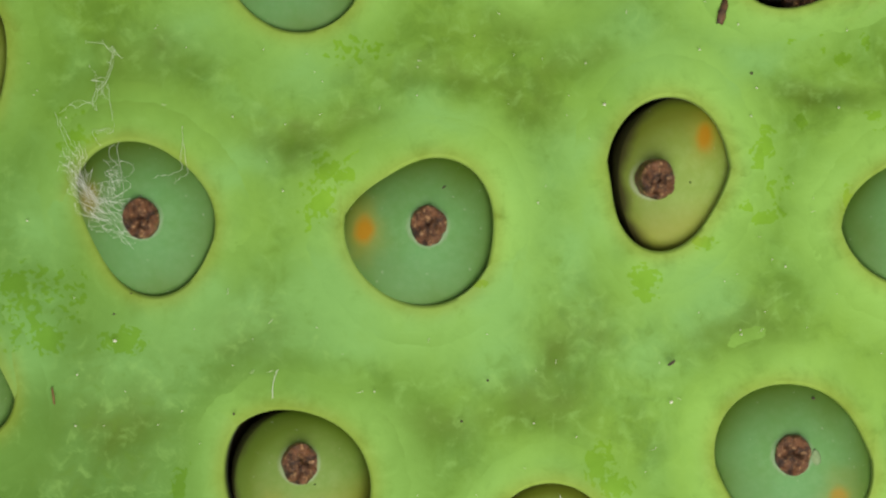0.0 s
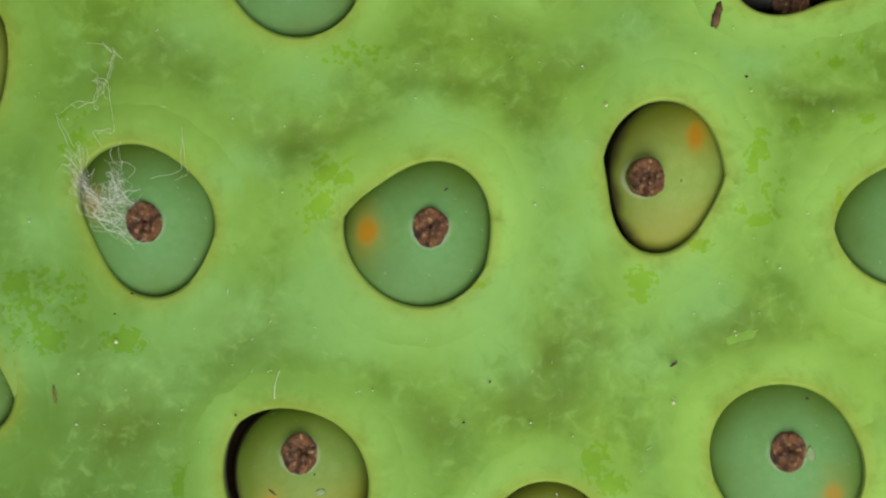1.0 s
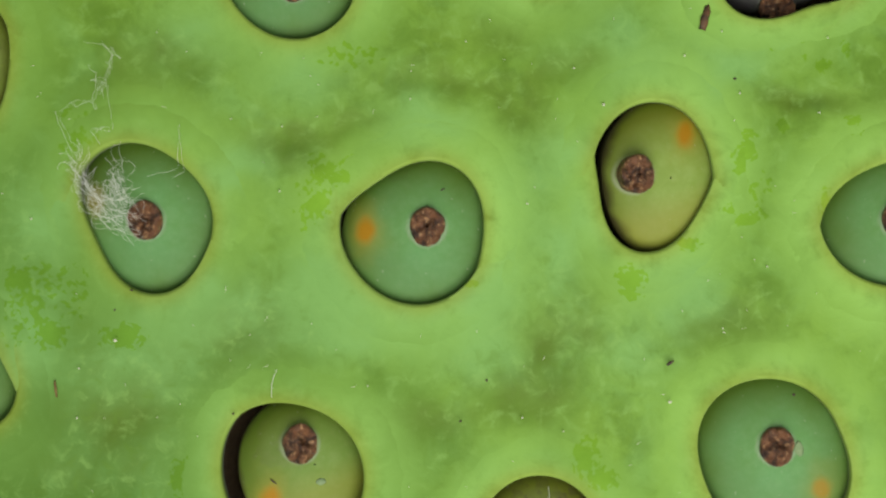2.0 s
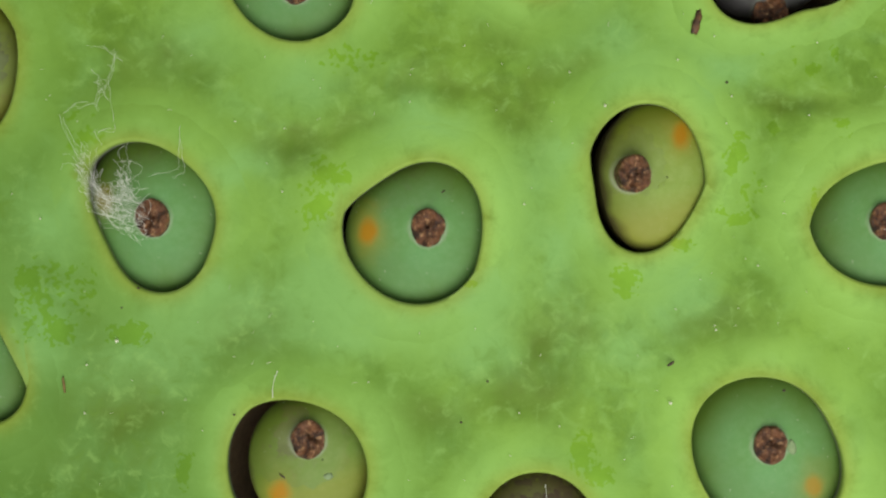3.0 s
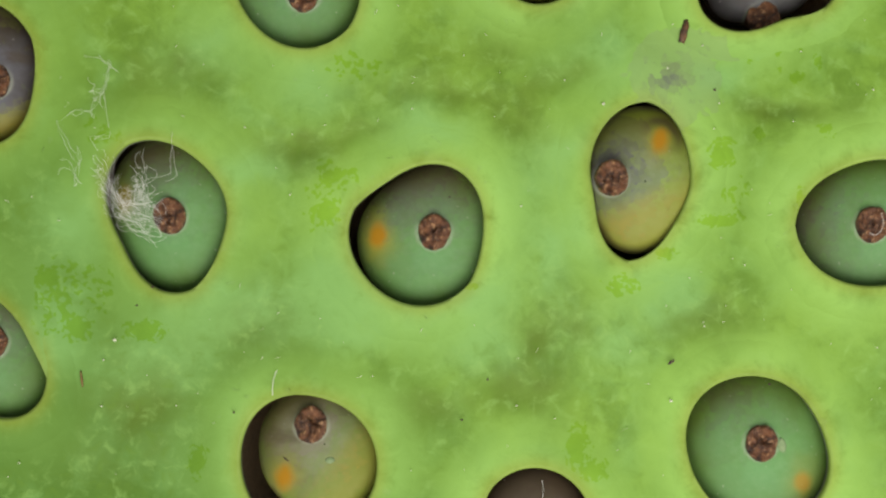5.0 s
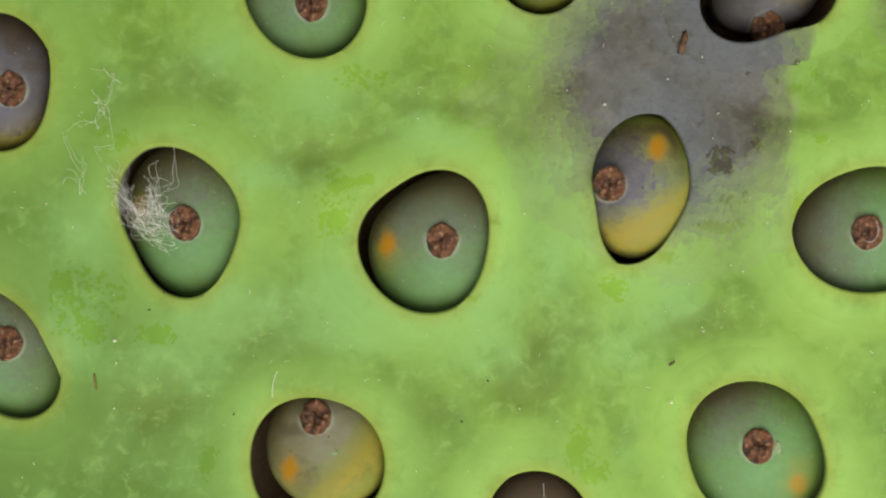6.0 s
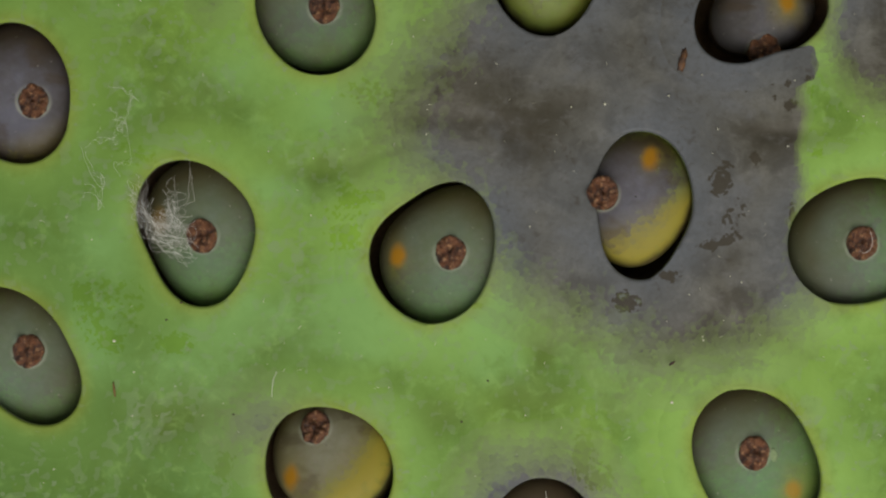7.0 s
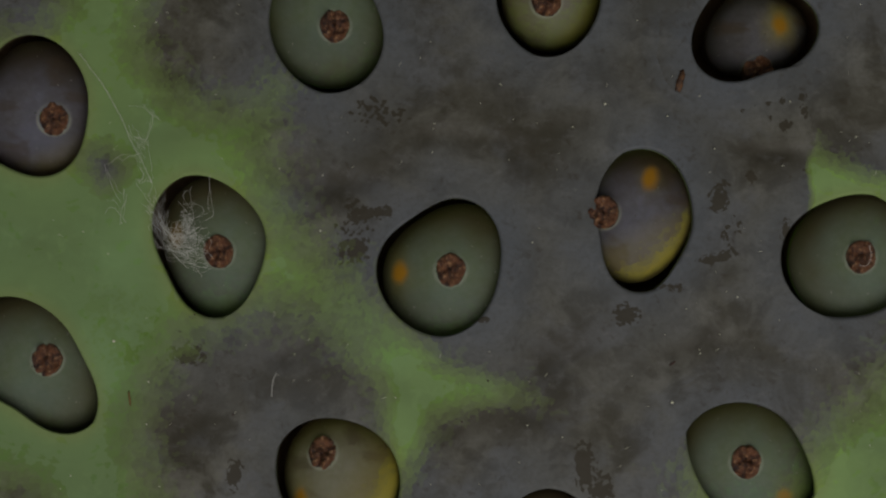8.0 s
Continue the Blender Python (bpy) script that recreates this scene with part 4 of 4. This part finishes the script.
wisp = tagged(new("cobweb_wisp", fibre_curve("cobweb_wisp", wisp_lines, 0.0085, FIBRE)), "thin white cobweb threads lying on the green skin", "cobweb")

thread_lines = [strand([(-17, -37), (12, 2), (44, 47), (76, 108), (104, 168), (124, 205), (141, 241)], frng, j, 0.1, 40) for j in (0.03, 0.05)]
thread_lines += [strand(g, frng, 0.15, 0.1) for g in ([(85, 120), (98, 150), (112, 165), (118, 190)], [(104, 168), (120, 180), (112, 200), (125, 226)], [(130, 212), (122, 228), (135, 240), (146, 262)])]
thread = tagged(new("cobweb_thread", fibre_curve("cobweb_thread", thread_lines, 0.0095, FIBRE)), "long taut white cobweb thread between two seed holes", "cobweb")


def blob_mesh(name, rng, sx, sy, sz, mat, rough=0.25):
    bm = bmesh.new()
    bmesh.ops.create_icosphere(bm, subdivisions=2, radius=1.0)
    o = Vector((rng.uniform(0, 50), rng.uniform(0, 50), rng.uniform(0, 50)))
    for v in bm.verts:
        k = 1 + rough * noise.noise(v.co * 1.4 + o)
        v.co = Vector((v.co.x * sx * k, v.co.y * sy * k, v.co.z * sz * k)) * MM
    for f in bm.faces:
        f.smooth = True
    me = bpy.data.meshes.new(name)
    bm.to_mesh(me)
    bm.free()
    me.materials.append(mat)
    return me



# small scars on the seeds: hole, name, place off the tip mm, half sizes mm, turn, material, label
SCARS = [(1, "scratch", (1.2, 2.85), (0.24, 0.06, 0.05), 35, CRUMB, "short dark scratch"), (3, "scratch", (-2.0, -2.85), (0.34, 0.07, 0.05), -38, CRUMB, "short dark scratch"),
         (3, "scar", (1.6, -2.9), (0.40, 0.28, 0.025), 10, PALE_SCAR, "pale round scar"), (4, "scar", (1.75, -0.25), (0.36, 0.62, 0.025), 12, PALE_SCAR, "pale scar beside the tip")]
for which, name, (ox, oy), (sx, sy, sz), turn, mat, label in SCARS:
    seed, h = seeds[which][:2]
    x, y = tip_place(h) + np.array([ox, oy])
    z = SEED_H - dome_fall(math.hypot(x, y) / (h["r"][0] * SEEDS[which][3])) + 0.03
    mark = part_of(name, blob_mesh(name, frng, sx, sy, sz, mat), seed, label)
    mark.matrix_basis = pose(x * MM, y * MM, z * MM, 0, 0, turn)
for which, loop in ((5, [(0.55, 1.0), (0.85, 0.3), (0.7, -0.6), (0.1, -1.0), (-0.4, -0.7)]), (11, [(0.5, 3.6), (0.7, 2.6), (0.4, 1.6), (0.0, 1.3), (-0.2, 1.6)])):
    seed, h = seeds[which][:2]
    x, y = tip_place(h)
    part_of("thread", fibre_curve("thread", [[(x + a, y + b, SEED_H + (0.75 if which == 5 else 0.1)) for a, b in loop]], 0.018, FIBRE), seed, "pale curved thread stuck to it")
scratch_x, scratch_y = grid_mm(95, 700)
scratch = tagged(new("brown_flake", blob_mesh("brown_flake", frng, 0.10, 0.62, 0.05, BROWN_SCRATCH, 0.6)), "thin brown dry flake on the green skin", "plant flake")
scratch.matrix_basis = pose(scratch_x * MM, scratch_y * MM, (height_at(scratch_x, scratch_y) + 0.13) * MM, 0, 0, 8)

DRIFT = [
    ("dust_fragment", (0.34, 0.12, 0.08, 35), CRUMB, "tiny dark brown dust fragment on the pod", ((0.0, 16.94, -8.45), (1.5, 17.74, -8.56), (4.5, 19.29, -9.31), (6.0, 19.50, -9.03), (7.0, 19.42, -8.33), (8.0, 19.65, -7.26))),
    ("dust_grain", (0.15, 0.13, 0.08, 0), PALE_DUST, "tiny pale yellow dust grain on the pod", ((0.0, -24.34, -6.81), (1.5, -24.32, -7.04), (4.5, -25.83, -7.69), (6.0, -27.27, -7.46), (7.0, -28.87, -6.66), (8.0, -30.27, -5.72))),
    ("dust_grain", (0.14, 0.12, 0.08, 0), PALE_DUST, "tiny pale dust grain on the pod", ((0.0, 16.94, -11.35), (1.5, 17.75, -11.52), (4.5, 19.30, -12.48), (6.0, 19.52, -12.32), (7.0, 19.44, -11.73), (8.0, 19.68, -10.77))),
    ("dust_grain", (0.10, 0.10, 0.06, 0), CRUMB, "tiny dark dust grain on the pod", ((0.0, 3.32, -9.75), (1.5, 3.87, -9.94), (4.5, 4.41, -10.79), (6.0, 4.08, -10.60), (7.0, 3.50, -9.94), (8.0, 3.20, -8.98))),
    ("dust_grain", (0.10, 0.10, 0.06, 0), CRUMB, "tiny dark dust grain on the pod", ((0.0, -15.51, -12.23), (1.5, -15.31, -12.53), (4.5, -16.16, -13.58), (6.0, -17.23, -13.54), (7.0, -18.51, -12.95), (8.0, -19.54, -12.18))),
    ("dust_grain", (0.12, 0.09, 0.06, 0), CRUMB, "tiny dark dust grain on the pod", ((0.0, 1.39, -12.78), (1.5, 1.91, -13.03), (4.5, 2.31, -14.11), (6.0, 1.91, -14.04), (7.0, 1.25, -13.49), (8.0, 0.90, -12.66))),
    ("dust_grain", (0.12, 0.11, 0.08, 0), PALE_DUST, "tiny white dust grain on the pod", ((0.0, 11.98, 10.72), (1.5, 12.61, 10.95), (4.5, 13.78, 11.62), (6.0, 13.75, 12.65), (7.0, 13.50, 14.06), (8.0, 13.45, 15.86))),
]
drifters = []
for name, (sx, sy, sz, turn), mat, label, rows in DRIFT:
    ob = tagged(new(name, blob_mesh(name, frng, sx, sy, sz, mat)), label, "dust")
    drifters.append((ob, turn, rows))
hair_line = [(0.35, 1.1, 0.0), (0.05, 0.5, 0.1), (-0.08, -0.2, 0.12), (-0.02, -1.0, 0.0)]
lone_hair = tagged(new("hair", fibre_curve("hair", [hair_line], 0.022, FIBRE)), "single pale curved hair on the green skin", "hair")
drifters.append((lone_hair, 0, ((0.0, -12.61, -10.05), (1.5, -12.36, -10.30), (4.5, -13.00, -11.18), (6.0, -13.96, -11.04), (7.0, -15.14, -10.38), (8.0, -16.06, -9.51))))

sx, sy = grid_mm(1278, 23)
scale_bit = tagged(new("bark_flake", blob_mesh("bark_flake", frng, 0.36, 0.98, 0.2, FLAKE, 0.5)), "small reddish-brown dry flake lying on the skin", "plant flake")
scale_bit.matrix_basis = pose(sx * MM, sy * MM, (height_at(sx, sy) + 0.12) * MM, 0, 0, -14)
for px, py in ((202, 556), (1440, 705), (232, 520), (1330, 130)):
    sx, sy = grid_mm(px, py)
    crumb = tagged(new("dark_grain", blob_mesh("dark_grain", frng, 0.13, 0.1, 0.07, CRUMB)), "tiny dark grain stuck on the green skin", "dust")
    crumb.location = (sx * MM, sy * MM, (height_at(sx, sy) + 0.03) * MM)


def lint_mesh():
    """Pale motes and short fibres scattered on the skin."""
    lr = random.Random(77)
    bm = bmesh.new()
    count = 0
    while count < 120:
        x, y = lr.uniform(-40, 40), lr.uniform(-19, 25)
        if float(hole_distance(np.array([x]), np.array([y]))[0]) < 1.5:
            continue
        count += 1
        ln = lr.choice((0.04, 0.045, 0.05, 0.055, 0.06, 0.07, 0.085, 0.14, 0.22, 0.3))
        w = 0.018 if ln > 0.1 else ln
        m = pose(x * MM, y * MM, (height_at(x, y) + 0.26) * MM, lr.uniform(-15, 15), lr.uniform(-15, 15), lr.uniform(0, 180))
        bmesh.ops.create_icosphere(bm, subdivisions=1, radius=1.0, matrix=m @ Matrix.Diagonal((ln * MM, w * MM, w * MM, 1)))
    me = bpy.data.meshes.new("lint")
    bm.to_mesh(me)
    bm.free()
    me.materials.append(PALE_DUST)
    return me


lint = tagged(new("lint", lint_mesh()), "fine pale motes and lint scattered on the pod", "lint", kind="stuff")


# ---------------------------------------------------------------- table
def table_mesh():
    bm = bmesh.new()
    bmesh.ops.create_cube(bm, size=1.0)
    bmesh.ops.scale(bm, verts=bm.verts, vec=(1.4, 1.0, 0.03))
    bmesh.ops.bevel(bm, geom=bm.edges[:], offset=0.004, segments=2, affect="EDGES")
    me = bpy.data.meshes.new("table_top")
    bm.to_mesh(me)
    bm.free()
    me.materials.append(TABLE)
    return me


table = tagged(new("table_top", table_mesh()), "plain pale table top under the pod", "table", kind="structure")
table.location = (0, 0, -0.115)


# ---------------------------------------------------------------- what moves
def seed_pose(h, apex0, apex1, row):
    t, x, y, ox, oy = row
    cx, cy = h["c"]
    aside, place = aside_at(h, t), tip_place(h)
    x, ox, oy = x + aside, ox - aside - place[0], oy - place[1]
    lean = min(0.6, math.hypot(ox, oy) / SEED_H)
    turn = Matrix.Rotation(math.asin(lean), 4, Vector((-oy, ox, 0)).normalized()) if lean > 1e-3 else Matrix.Identity(4)
    sunk = min(1.0, t / 4.5)
    z = apex0 + (apex1 - apex0) * sunk - SEED_H * math.cos(math.asin(lean))
    return Matrix.Translation(((cx + x) * MM, (cy + y) * MM, z * MM)) @ turn


def motions():
    steps = (0.0, 1.0, 2.0, 3.0, 4.0, 4.5, 5.0, 5.5, 6.0, 6.5, 7.0, 7.5, 7.8, 8.0)
    for ob, rise in rot_parts:
        walk(ob, [(t, pose(0, 0, rise * t * MM)) for t in steps])
    # each lip leans up on the side where it reaches farther in
    for lip, h, (a, b) in lips:
        rows, way = [], Vector((0, 1))
        for row in h["lip"]:
            gap = Vector((row[3] - row[1], row[4] - row[2]))
            way = gap.normalized() if gap.length > 0.05 else way
            tilt = math.degrees(0.055 / h["r"][0]) * (1 if a == 1 else -1)
            rows.append((row[0], pose((h["c"][0] + row[a]) * MM, (h["c"][1] + row[b]) * MM, 0, tilt * way.y, -tilt * way.x, 0)))
        walk(lip, rows)
    for seed, h, apex0, apex1 in seeds:
        walk(seed, [(row[0], seed_pose(h, apex0, apex1, row)) for row in h["seed"]])
    for ob, rise in withers:
        walk(ob, [(t, pose(0, 0, rise * t * MM)) for t in steps])
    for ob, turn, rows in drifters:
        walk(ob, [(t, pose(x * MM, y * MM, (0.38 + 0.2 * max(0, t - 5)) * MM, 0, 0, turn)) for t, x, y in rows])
    # the swelling rot lifts what lies on it
    walk(lint, [(t, pose(0, 0, 0.2 * max(0, t - 5) * MM)) for t in steps])
    fx, fy, fz = scale_bit.matrix_basis.translation
    walk(scale_bit, [(t, pose(fx - 0.075 * t * MM, fy + 0.04 * t * MM, fz + 0.25 * max(0, t - 5.3) * MM, 0, 0, -14)) for t in steps])
    walk(cobweb, [(0.0, pose(0, 0, 0)), (4.0, pose(0.0001, 0.0001, 0)), (6.5, pose(0.0003, -0.0003, 0)), (8.0, pose(0.0005, 0.0001, 0))])
    walk(wisp, [(0.0, pose(0, 0, 0)), (4.0, pose(-0.0013, 0.0003, 0)), (6.5, pose(-0.0032, 0, 0)), (8.0, pose(-0.0026, 0, 0))])
    # the thread tightens and comes clear of the skin
    walk(thread, [(0.0, pose(0, 0, -0.0008)), (6.9, pose(0, 0, -0.0008)), (7.6, pose(0, 0, 0.0001)), (8.0, pose(0, 0, 0.0002))])


motions()
